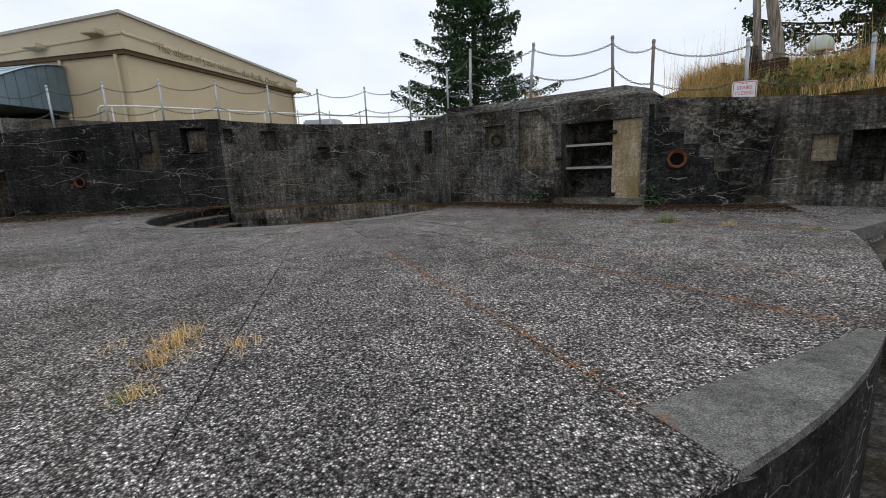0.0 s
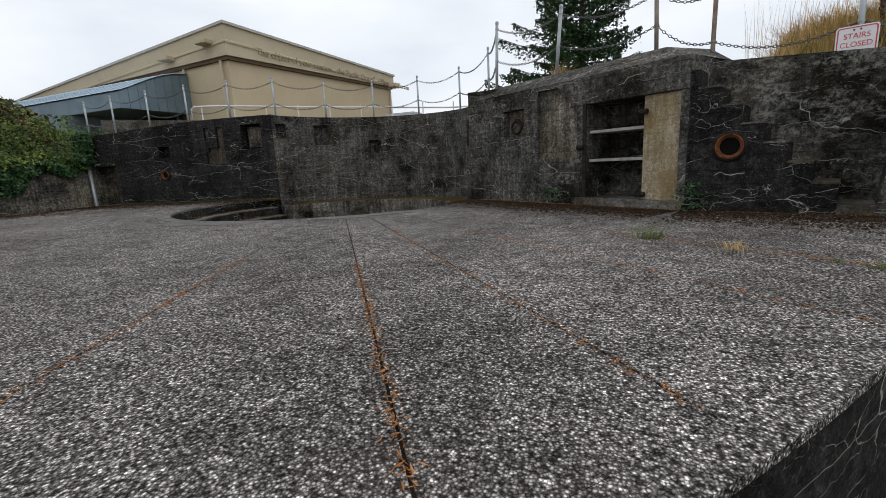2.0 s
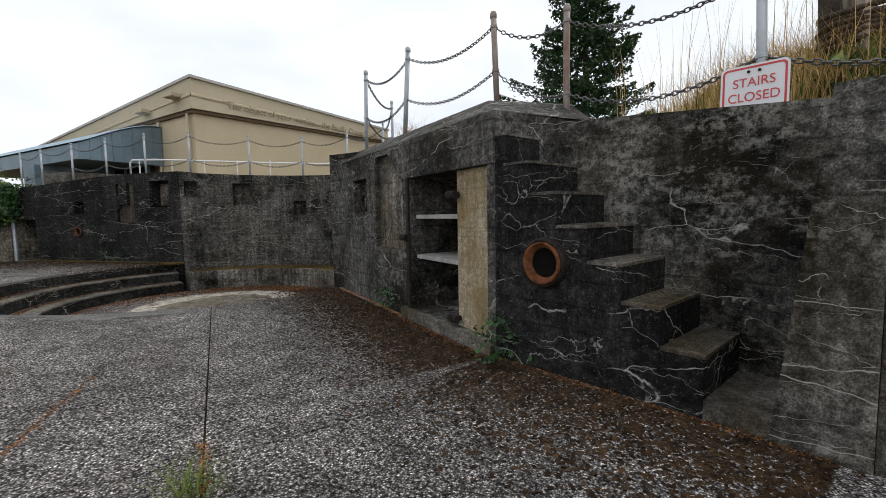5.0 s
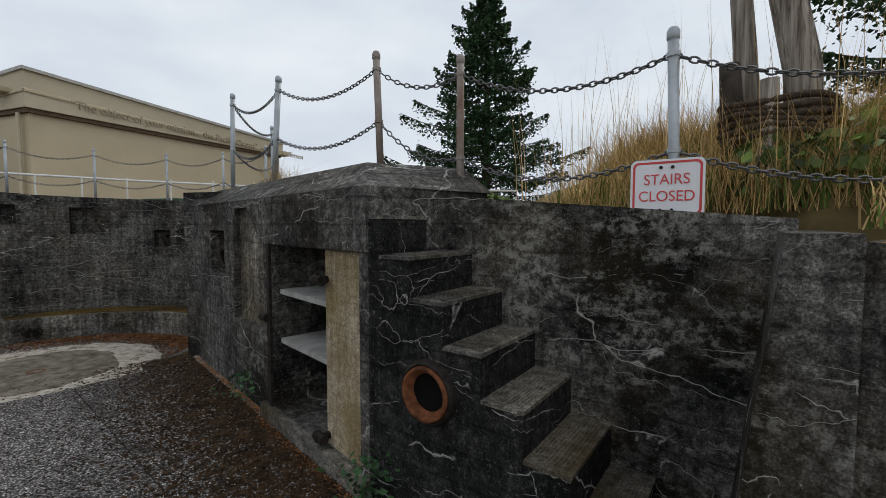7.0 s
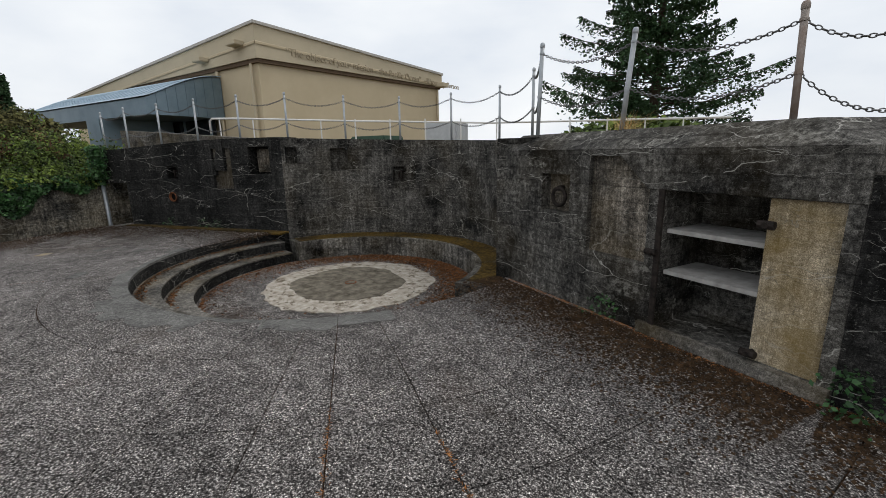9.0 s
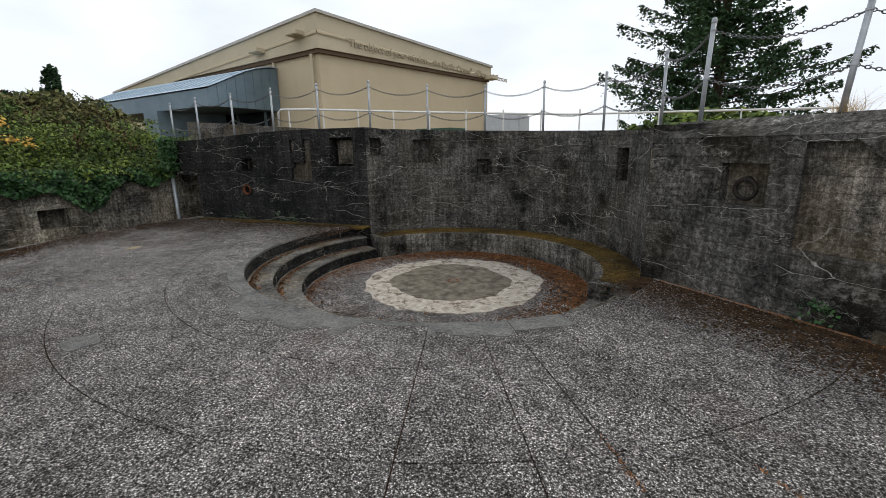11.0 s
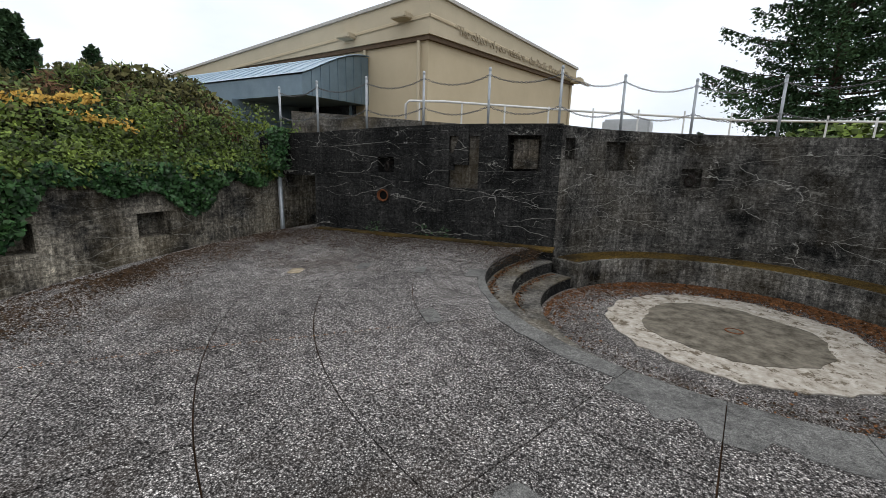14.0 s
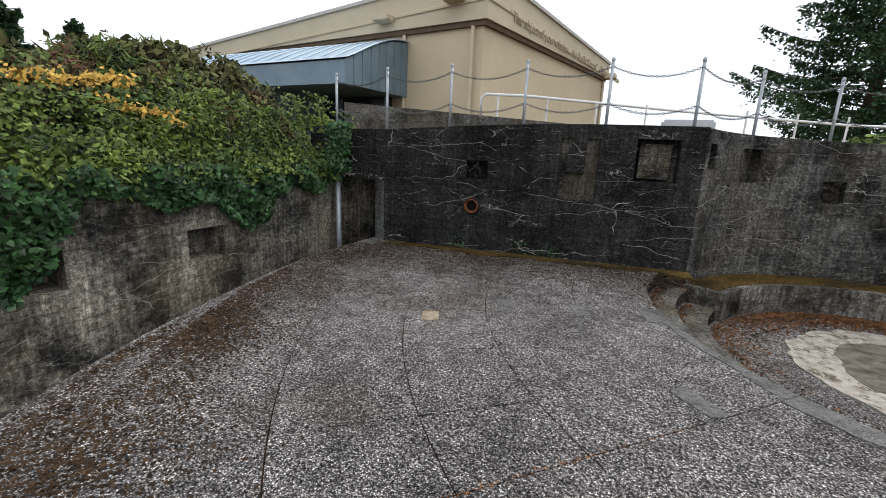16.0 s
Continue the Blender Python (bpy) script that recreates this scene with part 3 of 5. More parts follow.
left_holes = [(2.77, 3.3, 0.9, 1.78, 0.07), (1.38, 1.72, 1.12, 1.40, 0.22), (3.78, 4.33, 1.22, 1.80, 0.28), (4.56, 4.64, 1.45, 1.7, 0.0)]


def left_top(s):
    return 1.82 + 0.16 * math.sin(min(1, s / 3.6) * math.pi / 2)


bm = bmesh.new()
relief_wall(bm, left_line, [0, LEFT_LENGTH], [LOW - 0.2, 0.0], left_holes, left_top, 0.55)
wall_left = structure(new("wall_far_straight", finish(bm, "wall_far_straight", WALL)), "black stained concrete wall with square recesses", "wall")
bm = bmesh.new()
on_block(bm, 3.02, 3.12, -0.02, 0.068, 1.3, 1.94, None, -0.25, left_line)
on_block(bm, 2.772, 2.86, -0.02, 0.068, 1.2, 1.5, None, 0.0, left_line)
structure(new("splay_edge", finish(bm, "splay_edge", WALL)), "slanted dark edge of a splayed recess", "wall trim")
bm = bmesh.new()
on_block(bm, 2.773, 3.298, 0.055, 0.069, 0.902, 1.778, None, 0.0, left_line)
structure(new("splay_face", finish(bm, "splay_face", PIER)), "brown streaked back of a splayed recess", "panel")
bm = bmesh.new()
on_block(bm, 3.85, 4.26, 0.2, 0.279, 1.26, 1.74, None, 0.0, left_line)
tagged(new("recess_plate", finish(bm, "recess_plate", FACING)), "stained plate closing a square wall recess", "plate")
bm = bmesh.new()
outline = []
rngm = random.Random(2)
for k in range(25):
    outline.append(left_line(0.1 + 0.19 * k, -0.02))
for k in range(24, -1, -1):
    outline.append(left_line(0.1 + 0.19 * k, -0.2 - rngm.uniform(0.0, 0.14)))
prism(bm, outline, -0.02, 0.012)
structure(new("moss_strip", finish(bm, "moss_strip", MOSS)), "orange-brown moss along the wall foot", "moss")
ARC_LEN = WALL_R * (ARC_FROM - ARC_TO)
q = 1 / ARC_LEN
arc_holes = [(0.08 * q, 0.34 * q, 1.44, 1.77, 0.1), (1.05 * q, 1.42 * q, 1.25, 1.74, 0.2), (2.42 * q, 2.74 * q, 1.0, 1.32, 0.13), (5.64 * q, 6.0 * q, 1.0, 1.52, 0.2)]


def arc_top(s):
    return 1.96 - 0.26 * s ** 1.3


bm = bmesh.new()
relief_wall(bm, arc_line, [0, 1], [LOW - 0.2, 0.0], arc_holes, arc_top, 0.55, 0.02)
structure(new("wall_far_curved", finish(bm, "wall_far_curved", BLOCK)), "curved black stained concrete wall round the gun pit", "wall")

# ---- magazine block with the shelf recess and the parapet stairs ----
S_ST, RUN, RISE = 3.506, 0.195, 0.195
bm = bmesh.new()
block_holes = [(0.74, 1.17, 0.96, 1.37, 0.16), (1.42, 2.1, 0.62, 1.56, 0.07), (2.25, 3.42, 0.10, 1.28, 0.55)]
relief_wall(bm, block, [0, S_ST], [LOW - 0.2, 0.0], block_holes, lambda s: 1.62, 0.9)
structure(new("wall_block", finish(bm, "wall_block", BLOCK)), "black stained concrete block with a shelf recess", "wall")


bm = bmesh.new()
# sloped coping, with its hipped right end
outline = [(-0.01, -0.006), (3.49, -0.006), (3.55, 0.9), (-0.01, 0.9)]
lo = [bm.verts.new((*block(s, d), 1.62)) for s, d in outline]
hi = [bm.verts.new((*block(s, d), 1.8)) for s, d in ((0.08, 0.26), (3.1, 0.26), (3.3, 0.9), (0.08, 0.9))]
bm.faces.new(hi)
bm.faces.new(lo[::-1])
for k in range(4):
    bm.faces.new((lo[k], lo[(k + 1) % 4], hi[(k + 1) % 4], hi[k]))
structure(new("coping", finish(bm, "coping", BLOCK)), "sloped weathered concrete coping", "coping")
bm = bmesh.new()
on_block(bm, 1.72, 3.505, -0.012, 0.068, 1.284, 1.616, None, 0.37)
structure(new("lintel", finish(bm, "lintel", BLOCK)), "black concrete lintel with a slanted end", "lintel")
bm = bmesh.new()
on_block(bm, 1.422, 2.098, 0.056, 0.069, 0.622, 1.558)
structure(new("wall_panel", finish(bm, "wall_panel", FACING)), "pale streaked concrete facing beside the recess", "panel")
bm = bmesh.new()
on_block(bm, 3.0, 3.419, 0.03, 0.16, 0.10, 1.279)
structure(new("recess_panel", finish(bm, "recess_panel", BUFF)), "buff weathered concrete panel closing half the recess", "panel")
bm = bmesh.new()
on_block(bm, 2.1, 3.5, -0.05, 0.0, 0.0, 0.10)
structure(new("recess_sill", finish(bm, "recess_sill", STEP)), "worn concrete sill along the recess", "sill")
bm = bmesh.new()
on_block(bm, 2.2, 2.249, -0.02, 0.14, 0.10, 1.29)
structure(new("recess_jamb", finish(bm, "recess_jamb", IRON)), "rusty iron frame edge of the recess", "frame")
for z in (0.56, 0.92):
    bm = bmesh.new()
    on_block(bm, 2.252, 3.0, 0.06, 0.54, z, z + 0.035)
    tagged(new("shelf", finish(bm, "shelf", SLAB)), "pale concrete shelf slab in the recess", "shelf", "shelves in the recess")
for s, z in ((3.02, 1.1), (3.02, 0.16), (2.18, 0.75)):
    bm = bmesh.new()
    x, y = block(s, 0.0)
    tube(bm, [(*block(s, 0.06), z), (*block(s, -0.06), z)], 0.022, 8)
    tube(bm, [(*block(s - 0.05, -0.03), z), (*block(s + 0.05, -0.03), z)], 0.03, 8)
    tagged(new("hinge_pin", finish(bm, "hinge_pin", IRON)), "black iron hinge stub on the recess edge", "hinge", "hinge stubs")

# parapet stairs
stairs = structure(empty("parapet_stairs", "narrow concrete stairs climbing along the wall", "stairs"), "", "")
for k in range(1, 8):
    s1 = 0.074 + RUN * (k - 1)
    s0 = s1 - RUN if k > 1 else 0.002
    zt = 1.45 - RISE * (k - 1)
    bm = bmesh.new()
    prism(bm, [flank(s0, 0.0), flank(s1, 0.0), flank(s1, 0.549), flank(s0, 0.549)], LOW - 0.2, zt)
    part("step", bm, WALL, stairs)
    # tread slab in a paler concrete: wear, plus the light on its top
    bm = bmesh.new()
    prism(bm, [flank(s0 + 0.003, -0.003), flank(s1 + 0.005, -0.003), flank(s1 + 0.005, 0.546), flank(s0 + 0.003, 0.546)], zt + 0.001, zt + 0.018)
    width = s1 + 0.005 - s0
    for j in range(10):
        a = s0 + 0.012 + (width - 0.03) * j / 10
        prism(bm, [flank(a, 0.04), flank(a + 0.009, 0.04), flank(a + 0.009, 0.5), flank(a, 0.5)], zt + 0.016, zt + 0.0215)
    part("tread", bm, STEP, stairs, "worn grooved tread, its lit top painted pale")
bm = bmesh.new()
prism(bm, [flank(1.245, 0.0), flank(1.699, 0.0), flank(1.699, 0.549), flank(1.245, 0.549)], LOW - 0.2, 0.09)
part("landing", bm, STEP, stairs, "lowest slab of the stairs")


def back_line(s, d):
    return flank(s, 0.55 + d)


bm = bmesh.new()
relief_wall(bm, back_line, [-0.35, 1.70], [LOW - 0.2, 0.0], [], lambda s: 1.6 - 0.09 * s, 0.4)
structure(new("wall_stair", finish(bm, "wall_stair", LIMED)), "black concrete wall behind the stairs with white cracks", "wall")
bm = bmesh.new()
on_block(bm, 1.64, 1.8, -0.02, 0.95, LOW - 0.2, 1.4, None, -0.27, flank)
structure(new("pilaster", finish(bm, "pilaster", BLOCK)), "leaning black concrete pier at the foot of the stairs", "pier")
PX, PY = flank(1.802, 0.0)


def right_line(s, d):
    return PX + 0.80 * s + 0.6 * d, PY - 0.6 * s + 0.80 * d


bm = bmesh.new()
relief_wall(bm, right_line, [0, 6.5], [LOW - 0.2, 0.0], [(0.1, 0.36, 0.56, 0.9, 0.2), (0.48, 0.8, 0.3, 0.92, 0.4)], lambda s: 1.38 - 0.12 * s, 0.5)
structure(new("wall_right", finish(bm, "wall_right", PIER)), "black concrete side wall with two recesses", "wall")

bm = bmesh.new()
on_block(bm, 0.103, 0.357, 0.15, 0.198, 0.563, 0.897, None, 0.0, right_line)
structure(new("niche_facing", finish(bm, "niche_facing", BUFF)), "buff stained back of a small wall niche", "panel")
rng = np.random.default_rng(52)
k = rng.integers(0, 5, 420)
u, w = np.array([0.08, 0.15, 0.24, 0.12, 0.33])[k] + rng.normal(0, 0.022, 420), np.array([0.05, 0.12, 0.06, 0.2, 0.16])[k] + rng.normal(0, 0.022, 420)
p = np.array([(*right_line(max(0.01, a), max(0.01, b)), 1.384 - 0.12 * max(0.01, a)) for a, b in zip(u, w)])
tagged(scatter("lichen", p, np.tile([0, 0, 1], (420, 1)), 0.011, ORANGE_MOSS, None, "leaf", 0.25, 53), "orange lichen spots on the wall top", "lichen", kind="stuff")

# ---- rusty pipes and rings in the walls ----
def wall_pipe(place, z, radius):
    thing = empty("pipe_end", "rusty iron pipe mouth set in the wall", "pipe", "pipe mouths")
    (x, y), (x1, y1) = place(0.0), place(1.0)
    out = Vector((x - x1, y - y1, 0)).normalized()
    turn = out.to_track_quat("Z", "Y").to_matrix().to_4x4()
    thing.matrix_world = Matrix.Translation((x, y, z)) @ turn
    bm = bmesh.new()
    lathe(bm, [(radius * 0.7, 0.006), (radius * 0.74, 0.02), (radius * 0.86, 0.024), (radius * 0.88, 0.05), (radius * 0.99, 0.052), (radius * 1.02, 0.03), (radius * 1.02, -0.1)], (0, 0, 0), sides=36)
    part("collar", bm, RUST, thing, "orange rusted collar", True)
    bm = bmesh.new()
    lathe(bm, [(radius * 1.02, 0.03), (radius * 1.06, 0.04), (radius * 1.13, 0.036), (radius * 1.2, 0.02), (radius * 1.26, -0.03)], (0, 0, 0), sides=36)
    part("flange", bm, IRON, thing, "black iron flange", True)
    # no hole is cut: a flat disc carries the bore's shade as black
    bm = bmesh.new()
    lathe(bm, [(0.0, 0.004), (radius * 0.74, 0.004)], (0, 0, 0), sides=28)
    part("bore", bm, DARK, thing, "flat black disc painted as the shaded bore")
    return thing


wall_pipe(lambda d: flank(0.39, d), 0.66, 0.125)
wall_pipe(lambda d: left_line(1.5, d), 0.70, 0.11)


def tie_ring(place, z, radius):
    thing = empty("tie_ring", "black iron ring hanging in a square recess", "ring", "iron rings")
    x, y = place
    bm = bmesh.new()
    pts = [(x + radius * math.cos(a) * UX, y + radius * math.cos(a) * UY, z + radius * math.sin(a)) for a in (2 * math.pi * k / 24 for k in range(25))]
    tube(bm, pts, radius * 0.22, 8, False)
    part("ring", bm, IRON, thing, "", True)
    bm = bmesh.new()
    tube(bm, [(x + 0.04, y + 0.12, z + radius), (x, y - 0.02, z + radius)], 0.03, 8)
    part("staple", bm, IRON, thing)
    return thing


bm = bmesh.new()
on_block(bm, 0.742, 1.168, 0.13, 0.158, 0.962, 1.368)
structure(new("niche_back", finish(bm, "niche_back", FACING)), "brown stained back of the ring niche", "panel")
tie_ring(block(0.955, 0.06), 1.12, 0.095)
tie_ring(arc_line(2.58 * q, 0.06), 1.12, 0.085)
tie_ring(left_line(1.55, 0.06), 1.22, 0.075)

# ---- left wall, sally door ----
def ivy_wall(s, d):
    return -11.2 - d + 0.05 * s, 8.1 - s


bm = bmesh.new()
relief_wall(bm, ivy_wall, [0, 12], [LOW - 0.2, 0.0], [(2.25, 2.75, 0.05, 0.45, 0.42), (4.0, 4.4, 0.05, 0.45, 0.42), (4.75, 5.6, -0.75, -0.2, 0.12)], lambda s: 0.98, 0.5)
structure(new("wall_ivy", finish(bm, "wall_ivy", WALL_PALE)), "stained grey concrete wall below hanging ivy", "wall")
bm = bmesh.new()
prism(bm, [(-11.75, 8.12), (-10.17, 8.15), (-10.3, 8.7), (-11.75, 8.7)], 1.0, 1.82)
structure(new("door_lintel", finish(bm, "door_lintel", WALL)), "black concrete over the doorway", "wall")
bm = bmesh.new()
prism(bm, [(-11.2, 9.3), (-10.1, 8.72), (-10.0, 8.82), (-11.2, 9.45)], LOW - 0.1, 1.2)
structure(new("wall_passage", finish(bm, "wall_passage", PASSAGE)), "grey concrete wall inside the passage, paled for daylight", "wall")
bm = bmesh.new()
prism(bm, [(-11.9, 8.1), (-11.2, 8.1), (-11.2, 9.7), (-11.9, 9.7)], LOW - 0.1, 1.2)
structure(new("wall_passage_side", finish(bm, "wall_passage_side", WALL_PALE)), "grey concrete side of the passage", "wall")
bm = bmesh.new()
on_block(bm, 4.78, 5.57, 0.08, 0.119, -0.72, -0.23, None, 0.0, ivy_wall)
tagged(new("hatch_door", finish(bm, "hatch_door", BUFF)), "orange-stained hatch door in the wall", "hatch")
bm = bmesh.new()
tube(bm, [(-11.0, 8.0, LOW), (-11.03, 8.0, 1.0)], 0.045, 10)
tagged(new("downpipe", finish(bm, "downpipe", GALV, True)), "pale metal pipe beside the doorway", "pipe")

# ---- stairs up from the walkway ----
up_stairs = structure(empty("platform_stairs", "concrete steps up from the walkway to the platform", "stairs"), "", "")
for k in range(5):
    bm = bmesh.new()
    ox, oy = 3.5 + 0.30 * k * 0.57, 3.45 - 0.30 * k * 0.82
    ux, uy, vx, vy = 0.82, 0.57, 0.57, -0.82
    z = -0.18 * (k + 1) + 0.0
    pts = [(ox - 0.5 * ux, oy - 0.5 * uy), (ox + 2.6 * ux, oy + 2.6 * uy), (ox + 2.6 * ux + 0.3 * vx, oy + 2.6 * uy + 0.3 * vy), (ox - 0.5 * ux + 0.3 * vx, oy - 0.5 * uy + 0.3 * vy)]
    prism(bm, pts, LOW - 0.2, z)
    part("step", bm, TREAD, up_stairs)
bm = bmesh.new()
prism(bm, [(3.1, 3.2), (3.5 + 2.6 * 0.82, 3.45 + 2.6 * 0.57), (5.3, 5.6), (3.6, 6.3), (3.0, 5.0)], LOW - 0.2, -0.004)
part("landing", bm, AGG, up_stairs)
bm = bmesh.new()
ox, oy = 3.5 + 0.006 * 0.57, 3.45 - 0.006 * 0.82
prism(bm, [(ox + 0.1, oy + 0.07), (ox + 2.6 * 0.82, oy + 2.6 * 0.57), (ox + 2.6 * 0.82 - 0.12, oy + 2.6 * 0.57 + 0.17), (ox + 0.1 - 0.12, oy + 0.07 + 0.17)], -0.12, 0.003)
part("nosing", bm, KERB, up_stairs, "smooth pale top edge")


# ---- fences: posts and chains ----
def chain_span(a, b, sag, scale=1.0, group="fence chains"):
    """A hanging chain of welded links, one mesh."""
    a, b = Vector(a), Vector(b)
    length = (b - a).length
    pitch = 0.05 * scale
    n = max(8, int(length * 1.03 / pitch))
    verts, faces = [], []
    sides, around = 4, 8
    wire, half = 0.0065 * scale, 0.033 * scale
    pts = [a.lerp(b, k / n) - Vector((0, 0, sag * 4 * (k / n) * (1 - k / n))) for k in range(n + 1)]
    for k in range(n):
        mid, along = (pts[k] + pts[k + 1]) / 2, (pts[k + 1] - pts[k]).normalized()
        flat = along.cross(Vector((0, 0, 1))).normalized()
        up = flat.cross(along)
        wide, nor = (flat, up) if k % 2 else (up, flat)
        base = len(verts)
        for i in range(around):
            t = 2 * math.pi * i / around
            c = mid + along * half * math.cos(t) + wide * half * 0.55 * math.sin(t)
            out = (along * math.cos(t) * 0.55 + wide * math.sin(t)).normalized()
            for j in range(sides):
                p = 2 * math.pi * j / sides
                verts.append(c + out * wire * math.cos(p) + nor * wire * math.sin(p))
        for i in range(around):
            for j in range(sides):
                faces.append((base + i * sides + j, base + i * sides + (j + 1) % sides, base + ((i + 1) % around) * sides + (j + 1) % sides, base + ((i + 1) % around) * sides + j))
    ob = new("chain", mesh_of("chain", verts, faces, CHAIN))
    return tagged(ob, "grey steel link chain slung between fence posts", "chain", group)


def fence_post(x, y, z0, z1, radius, mat, lean=(0, 0), rusty=False):
    thing = empty("fence_post", "rust-streaked steel fence post" if rusty else "grey galvanised steel fence post", "post", "fence posts")
    thing.location = (x, y, z0)
    bm = bmesh.new()
    h = z1 - z0
    tube(bm, [(0, 0, -0.05), (lean[0] * 0.5, lean[1] * 0.5, h * 0.5), (lean[0], lean[1], h)], radius, 12)
    part("pole", bm, mat, thing, "", True)
    bm = bmesh.new()
    lathe(bm, [(0, h + 0.035), (radius * 0.8, h + 0.03), (radius * 1.15, h + 0.012), (radius * 1.15, h - 0.02), (radius, h - 0.025)], (lean[0], lean[1], 0), sides=14)
    part("cap", bm, mat, thing, "", True)
    for z in (h - 0.09, h * 0.47):
        bm = bmesh.new()
        lathe(bm, [(radius, z - 0.012), (radius * 1.2, z - 0.01), (radius * 1.2, z + 0.01), (radius, z + 0.012)], (lean[0] * z / h, lean[1] * z / h, 0), sides=12)
        part("chain_collar", bm, mat, thing)
    top = Vector((x + lean[0], y + lean[1], z1 - 0.09))
    mid = Vector((x + lean[0] * 0.47, y + lean[1] * 0.47, z0 + h * 0.47))
    return top, mid


far_posts = [(-11.34, 8.35, 2.72), (-10.32, 8.42, 2.78), (-9.25, 8.64, 2.82), (-8.1, 8.85, 2.86), (-6.94, 9.11, 2.88), (-5.81, 9.45, 2.88), (-5.0, 10.37, 2.84), (-3.95, 11.0, 2.8), (-2.72, 11.15, 2.8), (-1.47, 10.8, 2.8), (-0.41, 9.6, 2.82)]
near_posts = [(0.16, 8.2, 2.83, (0.03, 0), False), (1.27, 7.5, 2.69, (0.07, 0), False), (2.44, 6.98, 2.58, (-0.03, 0), True), (3.05, 6.92, 2.47, (0.0, 0), True), (4.17, 6.42, 2.29, (-0.03, 0), False), (5.5, 6.0, 2.15, (-0.05, 0), False)]
anchors = []
for x, y, z1 in far_posts:
    z0 = 1.86 if x > -9.5 else 1.78
    anchors.append(fence_post(x, y, z0 - 0.1, z1, 0.022, GALV))
near_anchors = []
for x, y, z1, lean, rusty in near_posts:
    z0 = 1.74 if x < 2.6 else 1.3
    near_anchors.append(fence_post(x - lean[0], y, z0, z1, 0.0245, RUSTY if rusty else GALV, lean, rusty))
for row, thick in ((anchors, 0.75), (near_anchors, 0.72)):
    for (t0, m0), (t1, m1) in zip(row, row[1:]):
        chain_span(t0, t1, 0.07 + 0.05 * (t1 - t0).length, thick)
        chain_span(m0, m1, 0.07 + 0.05 * (t1 - t0).length, thick)
chain_span(anchors[-1][0], near_anchors[0][0], 0.12, 0.8)
chain_span(anchors[-1][1], near_anchors[0][1], 0.12, 0.8)

# ---- closed-stairs sign ----
def closed_sign():
    thing = empty("warning_sign", "white metal sign with red border reading stairs closed", "sign")
    x, y = 4.17, 6.43
    turn = math.atan2(-0.16, 0.26) + 0.25
    thing.matrix_world = Matrix.Translation((x - 0.02, y - 0.055, 1.59)) @ Matrix.Rotation(turn, 4, "Z") @ Matrix.Rotation(math.radians(90), 4, "X")

    def rounded(w, h, r):
        pts = []
        for cx, cy, a in ((w - r, h - r, 0), (r - w, h - r, 90), (r - w, r - h, 180), (w - r, r - h, 270)):
            pts += [(cx + r * math.cos(math.radians(a + 15 * k)), cy + r * math.sin(math.radians(a + 15 * k))) for k in range(7)]
        return pts

    bm = bmesh.new()
    prism(bm, rounded(0.152, 0.132, 0.028), -0.004, 0.0)
    part("plate", bm, SIGN_WHITE, thing)
    bm = bmesh.new()
    a = [bm.verts.new((x, y, 0.0012)) for x, y in rounded(0.142, 0.122, 0.024)]
    b = [bm.verts.new((x, y, 0.0012)) for x, y in rounded(0.132, 0.112, 0.018)]
    for k in range(len(a)):
        bm.faces.new((a[k], a[(k + 1) % len(a)], b[(k + 1) % len(b)], b[k]))
    part("border", bm, SIGN_RED, thing, "thin red border")
    for text, dy in (("STAIRS", 0.018), ("CLOSED", -0.058)):
        cu = bpy.data.curves.new("lettering", "FONT")
        cu.body, cu.size, cu.align_x, cu.extrude = text, 0.068, "CENTER", 0.0006
        cu.materials.append(SIGN_RED)
        ob = new("lettering", cu)
        ob.parent, ob.location = thing, (0, dy, 0.0022)
        ob.scale = (0.92, 1, 1)
    for dx, dy in ((-0.024, 0.095), (0.024, 0.095), (-0.024, -0.1), (0.024, -0.1)):
        bm = bmesh.new()
        lathe(bm, [(0, 0.008), (0.007, 0.007), (0.008, 0.0)], (dx, dy, 0), sides=10)
        part("bolt", bm, IRON, thing, "dark bolt")


closed_sign()


# ---- visitor building ----
BX, BY = -10.5, 12.6               # near corner
BDX, BDY = 0.165, 0.986            # along the lettered wall
BLEN, ROOF_Z, FASCIA_Z = 8.9, 5.6, 4.6
house = empty("visitor_building", "tan stucco building with raised lettering and a blue metal canopy", "building")


def along(s, d=0.0):
    """Plan point s along the lettered wall and d behind it."""
    return BX + BDX * s - BDY * d, BY + BDY * s + BDX * d


def front(s, d=0.0):
    """Plan point s along the entrance front, to the west, and d behind it."""
    return BX - 0.996 * s + 0.08 * d, BY + 0.08 * s + 0.996 * d


def roof_z(s):
    return ROOF_Z - 0.055 * s


bm = bmesh.new()
end = along(BLEN)
west = front(17.0)
back = (end[0] - 17.0, end[1] + 1.2)
prism(bm, [(BX, BY), end, back, west], 0.5, lambda x, y: FASCIA_Z - 0.02)
part("wall", bm, STUCCO, house)
bm = bmesh.new()
# fascia band that stands proud of the walls
out = [(BX + 0.14, BY - 0.16), (end[0] + 0.16, end[1] + 0.05), (back[0], back[1]), (west[0], west[1] - 0.15)]
prism(bm, out, FASCIA_Z, lambda x, y: ROOF_Z - 0.055 * math.hypot(x - BX, y - BY))
part("fascia", bm, STUCCO_DARK, house)
bm = bmesh.new()
cap = [(BX + 0.2, BY - 0.22), (end[0] + 0.22, end[1] + 0.1), (back[0], back[1] + 0.1), (west[0] - 0.1, west[1] - 0.21)]
